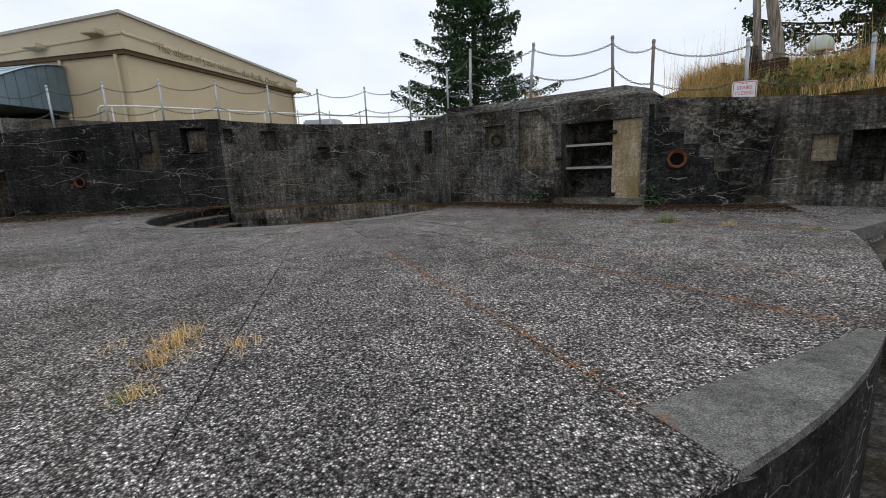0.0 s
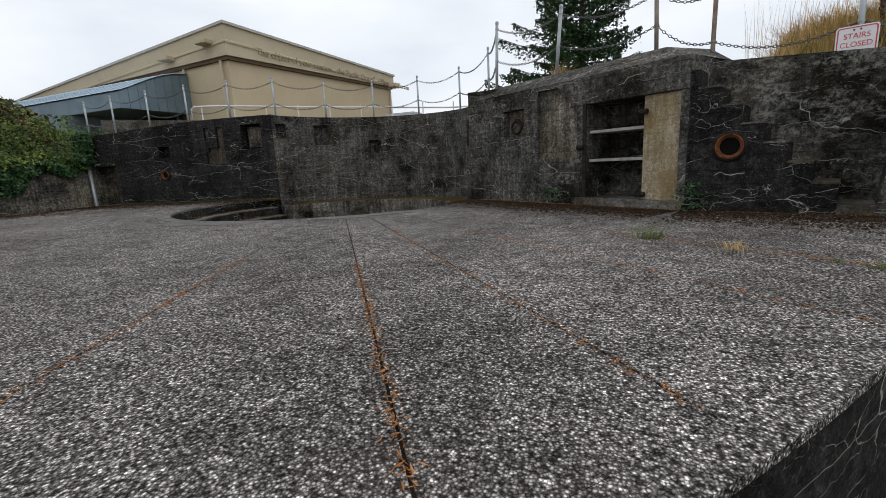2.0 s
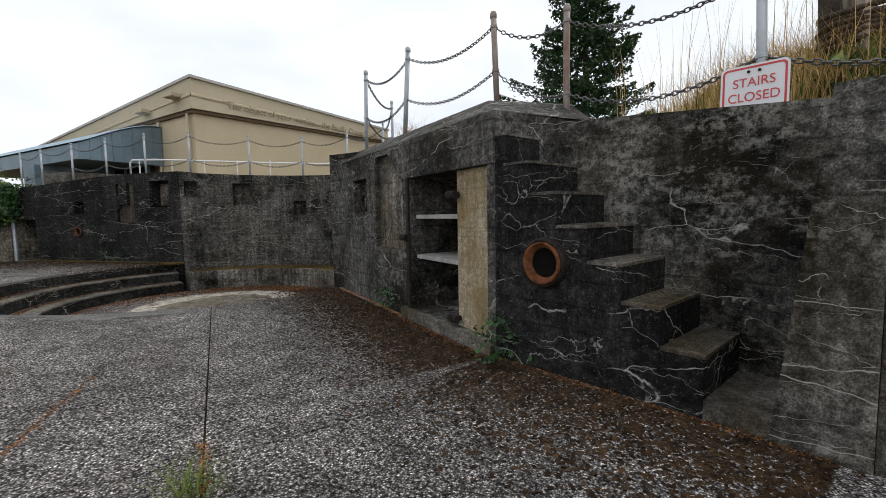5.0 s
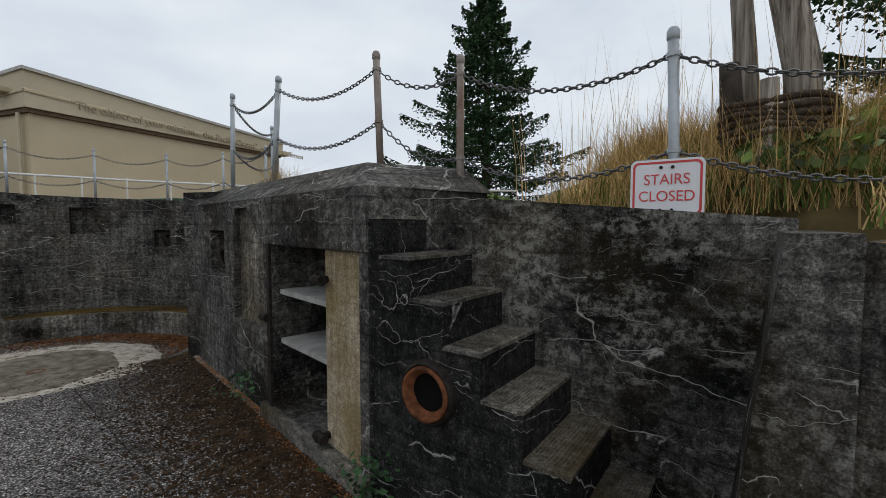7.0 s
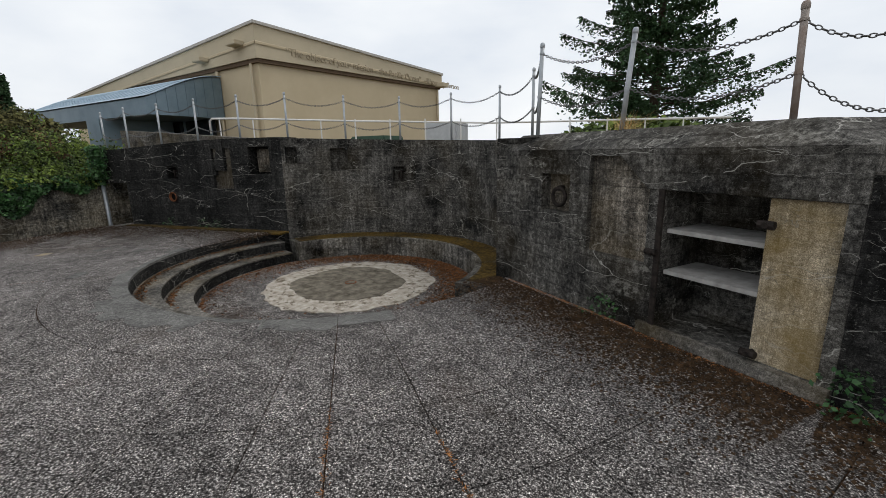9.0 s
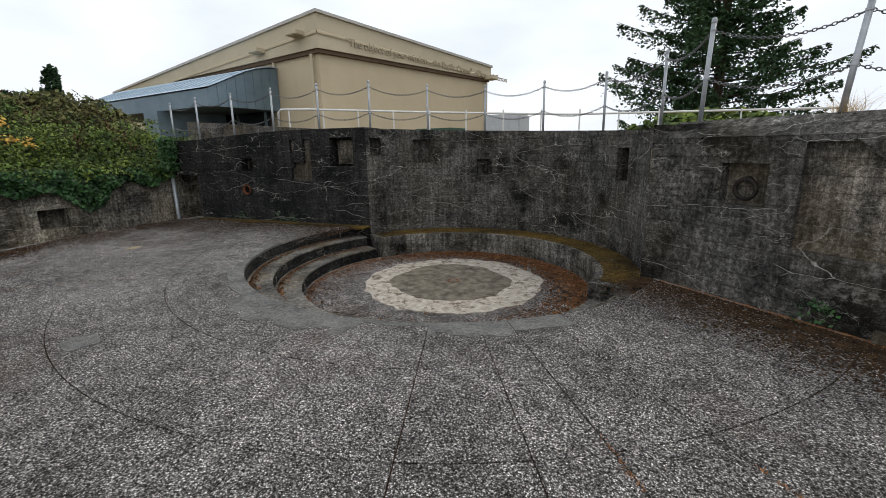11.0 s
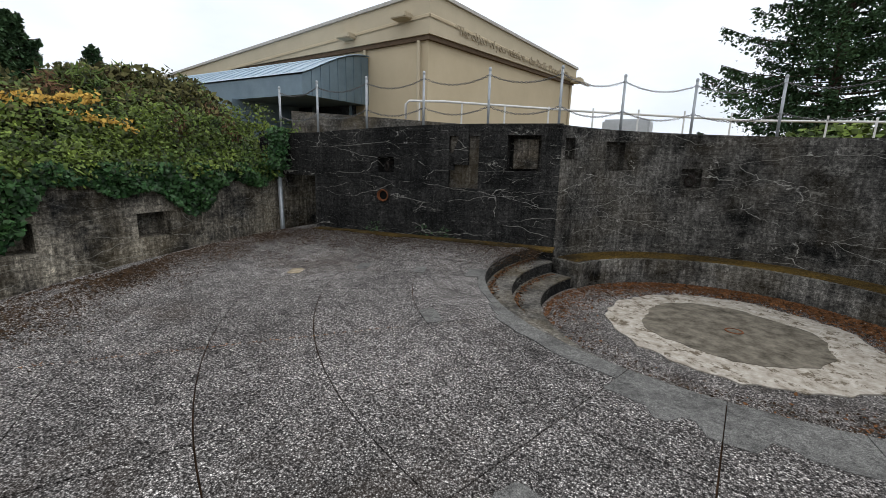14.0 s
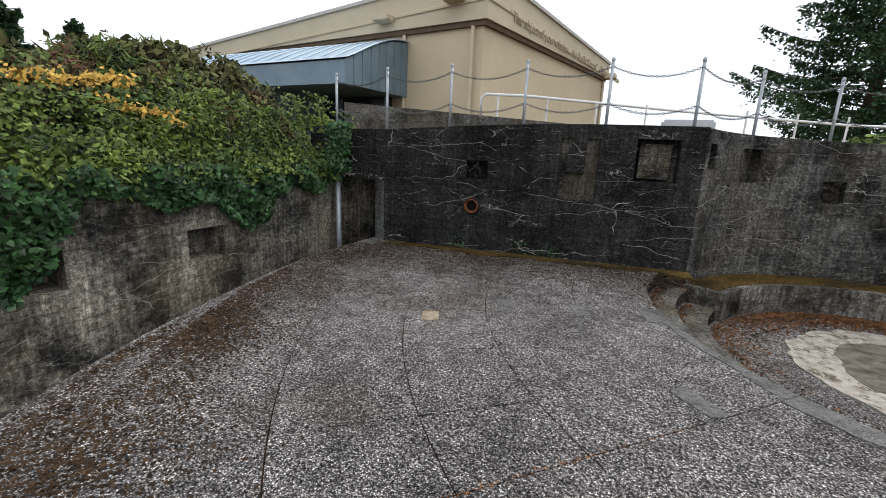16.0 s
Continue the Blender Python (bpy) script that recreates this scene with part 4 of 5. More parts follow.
prism(bm, cap, lambda x, y: ROOF_Z + 0.002 - 0.055 * math.hypot(x - BX, y - BY), lambda x, y: ROOF_Z + 0.09 - 0.055 * math.hypot(x - BX, y - BY))
part("roof", bm, ROOF_EDGE, house, "thin grey roof edge")
# dark brown strip that paints the shadow under the fascia
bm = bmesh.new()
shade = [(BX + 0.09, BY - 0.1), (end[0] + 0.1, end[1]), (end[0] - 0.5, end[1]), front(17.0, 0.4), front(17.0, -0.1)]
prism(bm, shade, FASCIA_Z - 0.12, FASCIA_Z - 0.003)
part("shadow_band", bm, FASCIA_SHADOW, house, "brown band painted as the shadow below the fascia")
for s0, dz in ((0.0, 0.62),):
    bm = bmesh.new()
    a, b = Vector((BX + 0.15, BY - 0.17, 0)), Vector((end[0] + 0.17, end[1] + 0.05, 0))
    w = Vector((west[0], west[1] - 0.16, 0))
    for p, r in ((a, b), (a, w)):
        n = Vector(((r - p).y, -(r - p).x, 0)).normalized() * 0.02
        if n.y > 0 and p is a and r is w:
            n = -n
        zp, zr = ROOF_Z - 0.5, ROOF_Z - 0.5 - 0.045 * (r - p).length
        vs = [bm.verts.new(v) for v in (p + Vector((0, 0, zp)), r + Vector((0, 0, zr)), r + n + Vector((0, 0, zr - 0.02)), p + n + Vector((0, 0, zp - 0.02)), p + n + Vector((0, 0, zp - 0.09)), r + n + Vector((0, 0, zr - 0.09)))]
        bm.faces.new((vs[0], vs[1], vs[2], vs[3]))
        bm.faces.new((vs[3], vs[2], vs[5], vs[4]))
    part("reveal_strip", bm, STUCCO, house, "pale raised strip on the fascia")
# raised letters
cu = bpy.data.curves.new("lettering", "FONT")
cu.body = "\u201cThe object of your mission... the Pacific Ocean\u201d  \u2013Thomas Jefferson"
cu.size, cu.extrude = 0.335, 0.012
cu.materials.append(LETTER)
ob = new("lettering", cu)
ob.parent = house
lx, ly = BX + 0.18 + BDX * 0.95, BY - 0.1 + BDY * 0.95
ob.matrix_world = Matrix.Translation((lx, ly, FASCIA_Z + 0.22)) @ Matrix.Rotation(math.atan2(BDY, BDX), 4, "Z") @ Matrix.Rotation(math.radians(90), 4, "X") @ Matrix.Rotation(math.radians(-1.5), 4, "Z")
# rainwater pipes
for x, y in ((BX - 0.25, BY - 0.1), (end[0] + 0.03, end[1] - 0.15), (front(2.35)[0], front(2.35)[1] - 0.08)):
    bm = bmesh.new()
    tube(bm, [(x, y, 1.0), (x, y, FASCIA_Z - 0.13)], 0.05, 8)
    part("downpipe", bm, STUCCO_DARK, house)
# wall lamps below the roof edge
for s in (0.7, 2.9):
    x, y = front(s, -0.2)
    bm = bmesh.new()
    box(bm, -0.26, 0.26, -0.3, 0.06, -0.09, 0.05, Matrix.Translation((x, y, ROOF_Z - 0.42 - 0.1 * s)), 0.02)
    part("wall_lamp", bm, STUCCO_DARK, house, "tan box lamp below the roof edge")
x, y = along(BLEN - 0.1, -0.25)
bm = bmesh.new()
box(bm, -0.2, 0.25, -0.25, 0.25, -0.1, 0.08, Matrix.Translation((x, y, ROOF_Z - 0.95)), 0.02)
part("wall_lamp", bm, STUCCO_DARK, house, "tan box lamp below the roof edge")

# canopy: a quarter barrel of blue metal
canopy = part("canopy", bmesh.new(), BLUE_METAL, house, "blue-grey metal canopy with a curved roof")
CX, CY0, CY1 = -12.75, 12.75, 10.2
prof = [(CY1, 3.4)] + [(CY1 + (CY0 - CY1) * (1 - math.cos(t)) * 0 + (CY0 - CY1) * k / 8, 3.4 + 0.85 * math.sin(math.pi / 2 * k / 8) ** 1.1) for k, t in ((k, 0) for k in range(1, 9))]
bm = bmesh.new()
L = 9.5
lo = []
for xx in (CX, CX - L):
    ring = [bm.verts.new((xx, yy, zz)) for yy, zz in prof] + [bm.verts.new((xx, CY0, 2.9)), bm.verts.new((xx, CY1, 2.9))]
    bm.faces.new(ring)
    lo.append(ring)
n = len(lo[0])
for k in range(n):
    bm.faces.new((lo[0][k], lo[0][(k + 1) % n], lo[1][(k + 1) % n], lo[1][k]))
part("canopy_body", bm, BLUE_METAL, canopy)
bm = bmesh.new()
a = [bm.verts.new((CX + 0.06, yy - (0.06 if k == 0 else 0), zz + 0.03)) for k, (yy, zz) in enumerate(prof)]
b = [bm.verts.new((CX - L, yy - (0.06 if k == 0 else 0), zz + 0.03)) for k, (yy, zz) in enumerate(prof)]
for k in range(len(a) - 1):
    bm.faces.new((a[k], a[k + 1], b[k + 1], b[k]))
part("canopy_roof", bm, BLUE_ROOF, canopy, "pale blue standing-seam roof")
for j in range(20):
    bm = bmesh.new()
    xx = CX + 0.03 - 0.48 * j
    tube(bm, [(xx, yy, zz + 0.045) for yy, zz in prof], 0.016, 5)
    part("roof_seam", bm, BLUE_ROOF, canopy)
for j in range(1, 8):
    bm = bmesh.new()
    yy = CY1 + (CY0 - CY1) * j / 8
    zt = 3.4 + 0.85 * math.sin(math.pi / 2 * j / 8) ** 1.1
    box(bm, CX, CX + 0.018, yy - 0.01, yy + 0.01, 2.9, zt)
    part("panel_seam", bm, BLUE_METAL, canopy)
# recessed entrance under it
bm = bmesh.new()
box(bm, CX - 7.5, CX - 0.4, 12.52, 12.62, 1.5, 2.89)
part("entrance", bm, DARK_GLASS, house, "dark glazed entrance in shade")
for k in range(5):
    bm = bmesh.new()
    xx = CX - 0.5 - 1.6 * k
    box(bm, xx - 0.04, xx + 0.04, 12.46, 12.515, 1.5, 2.89)
    part("mullion", bm, BLUE_METAL, house)
bm = bmesh.new()
box(bm, CX - 3.6, CX - 2.7, 10.0, 12.4, 1.4, 2.895)
part("porch_pier", bm, BLUE_METAL, house, "blue metal clad pier")

# concrete ramp beside the building and its handrail
bm = bmesh.new()
prism(bm, [(-11.6, 8.85), (-6.5, 9.7), (-6.6, 10.6), (-11.9, 9.9)], 1.5, lambda x, y: 1.95 + 0.38 * max(0, min(1, (-7.2 - x) / 3.6)))
structure(new("ramp", finish(bm, "ramp", STEP)), "grey concrete ramp behind the wall", "ramp")
rail = empty("handrail", "white painted pipe handrail along the path", "handrail")
pts = [(-9.3, 9.95, 2.2), (-9.3, 9.95, 2.5), (-9.22, 9.97, 2.57), (-8.5, 10.2, 2.55), (-6.0, 12.0, 2.45), (-3.0, 14.0, 2.36), (2.5, 15.5, 2.3)]
bm = bmesh.new()
tube(bm, pts, 0.025, 8)
part("top_rail", bm, PALE_PAINT, rail, "", True)
for k in range(14):
    t = k / 13
    x, y = -9.0 + 10.5 * t, 10.03 + 5.1 * t
    bm = bmesh.new()
    tube(bm, [(x, y, 1.6), (x, y, 2.53 - 0.2 * t)], 0.018, 6)
    part("rail_post", bm, PALE_PAINT, rail)
# a grey panelled cabinet and a green lid beyond the rail
bm = bmesh.new()
box(bm, -6.5, -5.2, 16.0, 16.9, 1.4, 2.62, None, 0.06)
tagged(new("service_cabinet", finish(bm, "service_cabinet", VAN)), "pale grey metal service cabinet beyond the fence", "cabinet")
bm = bmesh.new()
box(bm, -7.4, -6.1, 13.2, 14.2, 1.5, 2.12, None, 0.04)
tagged(new("bin_box", finish(bm, "bin_box", GREEN_BOX)), "low dark green lidded box by the path", "box")

# ---- conifers ----
def conifer(x, y, z0, height, spread, seed, boughs=85, needles=420, bare=0.05, size=0.11):
    rng = np.random.default_rng(seed)
    tree = empty("conifer", "dark green conifer with drooping boughs", "tree", "conifers")
    tree.location = (x, y, z0)
    bm = bmesh.new()
    tube(bm, [(0, 0, -0.3), (0.05, 0, height * 0.4), (0, 0.05, height)], [height * 0.024, height * 0.015, 0.02], 10)
    part("trunk", bm, BARK, tree)
    bm = bmesh.new()
    pos, nor = [], []
    for k in range(boughs):
        f = bare + (1 - bare) * (k / boughs) ** 0.9
        z = height * f
        reach = spread * (1 - f) ** 0.75 * rng.uniform(0.45, 1.15) + 0.15
        a = k * 2.4 + rng.uniform(-0.5, 0.5)
        d = np.array([math.cos(a), math.sin(a), 0])
        rise = rng.uniform(-0.12, 0.3)
        ends = [np.array([0, 0, z]) + d * reach * t + np.array([0, 0, reach * (rise * t - 0.12 * t * t + 0.22 * t ** 3)]) for t in np.linspace(0, 1, 5)]
        tube(bm, [tuple(p) for p in ends], [0.035 * (1 - 0.8 * t) * (0.4 + reach / spread) for t in np.linspace(0, 1, 5)], 4, False)
        count = int(needles * (0.25 + reach / spread))
        t = rng.uniform(0.12, 1.0, count) ** 0.8
        line = np.array(ends)
        i = np.minimum((t * 4).astype(int), 3)
        base = line[i] + (line[i + 1] - line[i]) * (t * 4 - i)[:, None]
        side = np.array([-d[1], d[0], 0])
        wide = reach * 0.30 * (1.05 - t) + 0.06
        off = rng.uniform(-1, 1, count)
        # side sprays in clumps along the bough
        clump = np.sin(t * 23 + k) * 0.35
        base = base + side * (off * wide * (1 + clump))[:, None] + d * (np.abs(off) * wide * 0.5)[:, None]
        base[:, 2] -= np.abs(rng.normal(0, 0.2, count)) * (0.4 + np.abs(off)) + 0.12 * np.abs(off) * wide
        pos.append(base)
        nor.append(np.tile([0, 0, 1.0], (count, 1)))
    part("bough_frame", bm, BARK, tree)
    pos, nor = np.concatenate(pos), np.concatenate(nor)
    crown = scatter("crown", pos, nor, size, NEEDLE, tree, "leaf", 0.8, seed)
    return tree


conifer(0.0, 24.5, 1.1, 11.2, 5.1, 11, 165, 470, 0.03, 0.072)
conifer(10.4, 12.3, 1.4, 8.5, 3.6, 12, 80, 700, 0.05, 0.05)
conifer(-21.6, 7.2, 1.0, 4.3, 1.5, 13, 90, 180, 0.05, 0.07)
conifer(-24.8, 10.4, 1.0, 4.4, 0.9, 14, 70, 120, 0.05, 0.07)
conifer(-23.5, 5.2, 1.0, 5.2, 1.9, 15, 90, 180, 0.05, 0.07)

# low dark shrubs below the big conifer
rng = np.random.default_rng(21)
n = 5000
ang, rad = rng.uniform(0, 2 * np.pi, n), rng.uniform(0, 1, n) ** 0.5
c = np.stack([0.0 + 3.4 * rad * np.cos(ang), 18.3 + 1.2 * rad * np.sin(ang), 1.5 + 1.15 * (1 - rad ** 2) * rng.uniform(0.2, 1, n)], 1)
tagged(scatter("shrub_bank", c, np.tile([0, -0.5, 1], (n, 1)), 0.1, LEAF, None, "leaf", 0.9, 5), "low green shrubs under the conifer", "shrubs", kind="stuff")

# ---- ivy bank over the left wall ----
def bank(n, y0, y1, d0, d1, size, mat, name, label, lift, seed, shape="leaf", clumps=70):
    rng = np.random.default_rng(seed)
    cy, cd = rng.uniform(y0, y1, clumps), rng.uniform(d0, d1, clumps)
    w = rng.integers(0, clumps, n)
    y = cy[w] + rng.normal(0, 0.15, n)
    d = np.clip(cd[w] + rng.normal(0, 0.18, n), d0 - 0.1, d1 + 0.4)
    y = np.clip(y, y0 - 0.2, y1 + 0.1)
    z = np.array([hill(-11.25 - max(0.0, a), b) for a, b in zip(d, y)])
    high = rng.uniform(0, 1, clumps)[w]
    z = z + lift * (0.3 + 0.9 * high) * rng.uniform(0, 1, n) ** 0.6
    p = np.stack([-11.2 - d, y, z], 1)
    return tagged(scatter(name, p, np.tile([0.7, -0.25, 0.7], (n, 1)), size, mat, None, shape, 0.7, seed), label, "shrubs", kind="stuff")


bank(27000, 0.5, 7.9, 0.0, 0.85, 0.033, LEAF, "shrub_leaves", "glossy green shrub leaves on the bank", 0.55, 31, clumps=120)
bank(24000, -0.5, 7.6, 0.8, 2.6, 0.045, LEAF_DULL, "scrub_leaves", "olive and brown scrub on top of the bank", 0.62, 32, clumps=110)
bank(6000, -0.5, 8.3, 1.5, 4.5, 0.07, LEAF_DULL, "scrub_leaves_far", "olive and brown scrub on top of the bank", 0.6, 33)
bank(13000, 5.8, 8.6, 0.0, 1.6, 0.031, LEAF, "shrub_leaves_end", "green shrub leaves at the end of the bank", 0.4, 34, clumps=40)
rng = np.random.default_rng(35)
p = []
for k in range(420):
    t = rng.uniform(0, 1)
    y, d = (4.2 + 1.2 * t, 0.95 - 0.1 * t) if k % 3 else (4.9 + 0.8 * t, 0.75 - 0.45 * t)
    p.append((-11.25 - d + 0.1 + rng.normal(0, 0.04), y + rng.normal(0, 0.05), hill(-11.25 - d, y) + 0.62 - 0.12 * (k % 3 == 0) + rng.normal(0, 0.05)))
tagged(scatter("yellow_vine", np.array(p), np.tile([0.7, -0.25, 0.6], (len(p), 1)), 0.036, YELLOW_LEAF, None, "leaf", 0.5, 35), "yellow autumn vine leaves in the scrub", "vine", kind="stuff")
bank(8000, 0.0, 7.6, 0.5, 2.4, 0.075, LEAF_BROWN, "dead_fern", "brown dead fern among the scrub", 0.55, 39, "blade", clumps=26)
bank(5000, 0.0, 8.0, 0.9, 2.6, 0.09, LEAF, "fern_fronds", "green fern fronds on the bank", 0.6, 40, "blade", clumps=40)
# ivy that hangs over the wall
rng = np.random.default_rng(36)
n = 19000
y = rng.uniform(-1.0, 8.05, n)
hang = 0.3 + 0.22 * np.sin(y * 2.3) + 0.16 * np.sin(y * 5.1 + 1) + 0.38 * np.exp(-((y - 3.55) / 0.42) ** 2)
hang = np.clip(hang, 0.08, 1.0)
z = 1.22 - (hang + 0.2) * rng.uniform(0, 1, n) ** 0.85
p = np.stack([-11.17 + 0.05 * (8.1 - y) + rng.uniform(-0.04, 0.16, n) + 0.06 * np.sin(y * 9 + z * 11) - 0.35 * np.maximum(0, z - 1.1), y, z], 1)
tagged(scatter("ivy", p, np.tile([0.95, -0.2, 0.45], (n, 1)), 0.042, IVY, None, "leaf", 0.65, 37), "dark green ivy hanging over the wall", "ivy", kind="stuff")
n = 11000
cy, cz = rng.uniform(-1.0, 8.0, 90), rng.uniform(1.08, 1.5, 90)
w = rng.integers(0, 90, n)
y, z = cy[w] + rng.normal(0, 0.13, n), cz[w] + rng.normal(0, 0.08, n)
p = np.stack([-11.12 + 0.05 * (8.1 - y) + rng.uniform(-0.1, 0.16, n) - 0.8 * np.maximum(0, z - 1.15), y, z], 1)
tagged(scatter("shrub_skirt", p, np.tile([0.8, -0.2, 0.6], (n, 1)), 0.033, LEAF, None, "leaf", 0.7, 48), "green shrub leaves spilling over the wall", "shrubs", kind="stuff")
n = 900
p = np.stack([-11.05 + rng.uniform(0, 0.3, n), 7.9 + rng.normal(0, 0.1, n), 1.9 - 0.8 * rng.uniform(0, 1, n)], 1)
tagged(scatter("ivy_corner", p, np.tile([0.5, -0.8, 0.3], (n, 1)), 0.038, IVY, None, "leaf", 0.5, 38), "ivy trailing over the wall corner", "ivy", kind="stuff")

# ---- dry grass bank on the right ----
rng = np.random.default_rng(41)


def right_bank(n, d0, d1, s0, s1):
    s, d = rng.uniform(s0, s1, n), rng.uniform(d0, d1, n)
    pts = []
    for a, b in zip(s, d):
        x, y = flank(a, b)
        pts.append((x, y, hill(x, y) - 0.03))
    return np.array(pts)


tagged(blades("dry_grass", right_bank(27000, 0.98, 3.2, 0.5, 6.0), 0.4, 0.95, 0.0022, STRAW, 42), "tall dry straw-coloured grass", "grass", kind="stuff")
tagged(blades("green_grass", right_bank(7000, 1.0, 2.6, 0.5, 5.5), 0.3, 0.9, 0.004, GREEN_GRASS, 43), "green grass among the straw", "grass", kind="stuff")
tagged(blades("grass_stalks", right_bank(420, 1.0, 2.6, 0.2, 4.5), 1.0, 0.25, 0.0025, STRAW, 44), "thin tall grass stalks", "grass", kind="stuff")
p = right_bank(1800, 0.98, 2.0, 1.5, 5.0) + np.array([0, 0, 0.1])
p[:, 2] += rng.uniform(0, 0.2, len(p))
tagged(scatter("bramble", p, np.tile([-0.4, -0.6, 0.7], (len(p), 1)), 0.045, LEAF, None, "leaf", 0.8, 45), "bramble leaves in the dry grass", "shrubs", kind="stuff")

pts = []
for _ in range(3500):
    x, y = right_line(rng.uniform(-0.1, 3.5), rng.uniform(0.42, 2.2))
    pts.append((x, y, hill(x, y) - 0.04))
pts = np.array(pts)
tagged(blades("verge_grass", pts, 0.22, 0.8, 0.004, STRAW, 46), "short dry grass along the wall top", "grass", kind="stuff")
tagged(blades("verge_green", pts[::2] + np.array([0.03, 0.02, 0]), 0.16, 0.9, 0.005, GREEN_GRASS, 47), "short green grass along the wall top", "grass", kind="stuff")

# ---- old pilings lashed with rope ----
pilings = empty("timber_pilings", "weathered grey timber pilings lashed with dark rope", "pilings")
GX, GY, GZ = 4.9, 6.95, 1.55


def log(path, radii, mat, name, label):
    bm = bmesh.new()
    tube(bm, path, radii, 14)
    rngl = random.Random(len(name) + int(path[0][0] * 100))
    for v in bm.verts:
        a = math.atan2(v.co.y - GY, v.co.x - GX)
        v.co.x += 0.01 * math.sin(a * 9 + 2) * 0.8
        v.co.y += 0.01 * math.cos(a * 7)
    part(name, bm, mat, pilings, label, True)


log([(GX + 0.05, GY, GZ - 0.2), (GX + 0.0, GY, GZ + 0.7), (GX - 0.17, GY + 0.05, GZ + 1.6), (GX - 0.5, GY + 0.1, GZ + 3.6)], [0.085, 0.08, 0.075, 0.07], WOOD, "tall_log", "tall grey weathered log")
log([(GX - 0.12, GY + 0.18, GZ - 0.2), (GX - 0.2, GY + 0.2, GZ + 0.9), (GX - 0.25, GY + 0.22, GZ + 1.55)], [0.06, 0.055, 0.05], WOOD, "short_log", "shorter grey log behind")
log([(GX - 0.27, GY + 0.02, GZ - 0.2), (GX - 0.3, GY + 0.03, GZ + 0.45), (GX - 0.32, GY + 0.05, GZ + 0.76)], [0.06, 0.06, 0.05], CHARRED, "black_log", "black rotten stump")
log([(GX - 0.18, GY - 0.12, GZ - 0.2), (GX - 0.19, GY - 0.12, GZ + 0.62)], [0.045, 0.045], WOOD, "stub_log", "low grey stub")
for k in range(6):
    bm = bmesh.new()
    z = GZ + 0.34 + 0.035 * k
    pts = [(GX - 0.1 + (0.25 + 0.01 * (k % 2)) * math.cos(a), GY + 0.03 + 0.2 * math.sin(a), z + 0.012 * math.sin(3 * a + k)) for a in (2 * math.pi * j / 28 for j in range(29))]
    tube(bm, pts, 0.018, 6, False)
    part("rope_turn", bm, ROPE, pilings, "dark rope lashing", True)

# ---- dome-topped vent post ----
vent = empty("dome_post", "pale green dome on twin grey pipes", "post")
DXX, DYY, DZZ = 8.2, 10.9, 1.55
bm = bmesh.new()
lathe(bm, [(0.0, 0.36), (0.1, 0.345), (0.19, 0.28), (0.24, 0.17), (0.25, 0.02), (0.24, 0.0), (0.0, 0.01)], (DXX, DYY, DZZ + 1.35), sides=28)
part("dome", bm, DOME, vent, "pale green plastic dome", True)
for dx in (-0.035, 0.04):
    bm = bmesh.new()
    tube(bm, [(DXX + dx + 0.03, DYY, DZZ - 0.2), (DXX + dx, DYY, DZZ + 1.37)], 0.033, 10)
    part("pipe", bm, GALV, vent, "", True)

# ---- weeds on the platform ----
def tuft(x, y, z, n, height, mat, label, spread=0.06, width=0.0016, name="weed_tuft"):
    rng = np.random.default_rng(int(abs(x * 100) + abs(y * 1000)))
    r = np.stack([x + rng.normal(0, spread, n), y + rng.normal(0, spread, n), np.full(n, z)], 1)
    return tagged(blades(name, r, height, 1.7, width, mat, int(abs(x * 77) + 3)), label, "weed", "weeds in the joints", "stuff")


tuft(2.34, 4.35, 0.0, 130, 0.11, GREEN_GRASS, "green grass tuft in a platform joint", 0.045)
tuft(2.81, 3.98, 0.0, 60, 0.07, STRAW, "dry straw tuft in a platform joint", 0.03)
tuft(3.22, 3.68, 0.0, 30, 0.03, GREEN_GRASS, "small green tuft in a platform joint", 0.02)
tuft(3.36, 3.58, 0.0, 70, 0.03, GREEN_GRASS, "small green tuft in a platform joint", 0.035)
for x, y, n, h in ((-1.07, 1.2, 120, 0.06), (-1.03, 1.08, 120, 0.06), (-0.98, 0.93, 100, 0.05), (-0.86, 0.68, 60, 0.05), (-0.72, 1.1, 70, 0.04), (-1.31, 1.06, 25, 0.05)):
    tuft(x, y, 0.0, n, h, STRAW, "dry straw tuft in a platform joint", 0.045)
tuft(-0.88, 0.66, 0.0, 22, 0.05, GREEN_GRASS, "small green tuft in a platform joint", 0.03)
tuft(-4.34, 2.8, 0.0, 80, 0.07, STRAW, "dry straw tuft in a platform joint", 0.035)
tuft(1.25, 7.55, 1.75, 200, 0.22, STRAW, "dry straw tuft on the coping", 0.06)


def leafy_weed(x, y, z, n, h, label):
    rng = np.random.default_rng(int(abs(x * 90) + n))
    p = np.stack([x + rng.normal(0, 0.05, n), y + rng.normal(0, 0.05, n), z + rng.uniform(0.01, h, n)], 1)
    p[:, :2] += (p[:, :2] - [x, y]) * (1.2 - p[:, 2:3] / max(h, 0.1))
    return tagged(scatter("leafy_weed", p, np.tile([0, -0.3, 0.9], (n, 1)), 0.021, IVY, None, "leaf", 0.8, n), label, "weed", "leafy weeds at the wall foot", "stuff")


leafy_weed(*flank(0.1, -0.09), 0.0, 150, 0.3, "green leafy weed at the foot of the wall")
leafy_weed(*block(1.72, -0.05), 0.02, 80, 0.2, "small green weed at the foot of the wall")
for s in (1.35, 2.35, 2.75):
    x, y = left_line(s, -0.04)
    leafy_weed(x, y, 0.0, 60, 0.22, "small green weed at the foot of the wall")

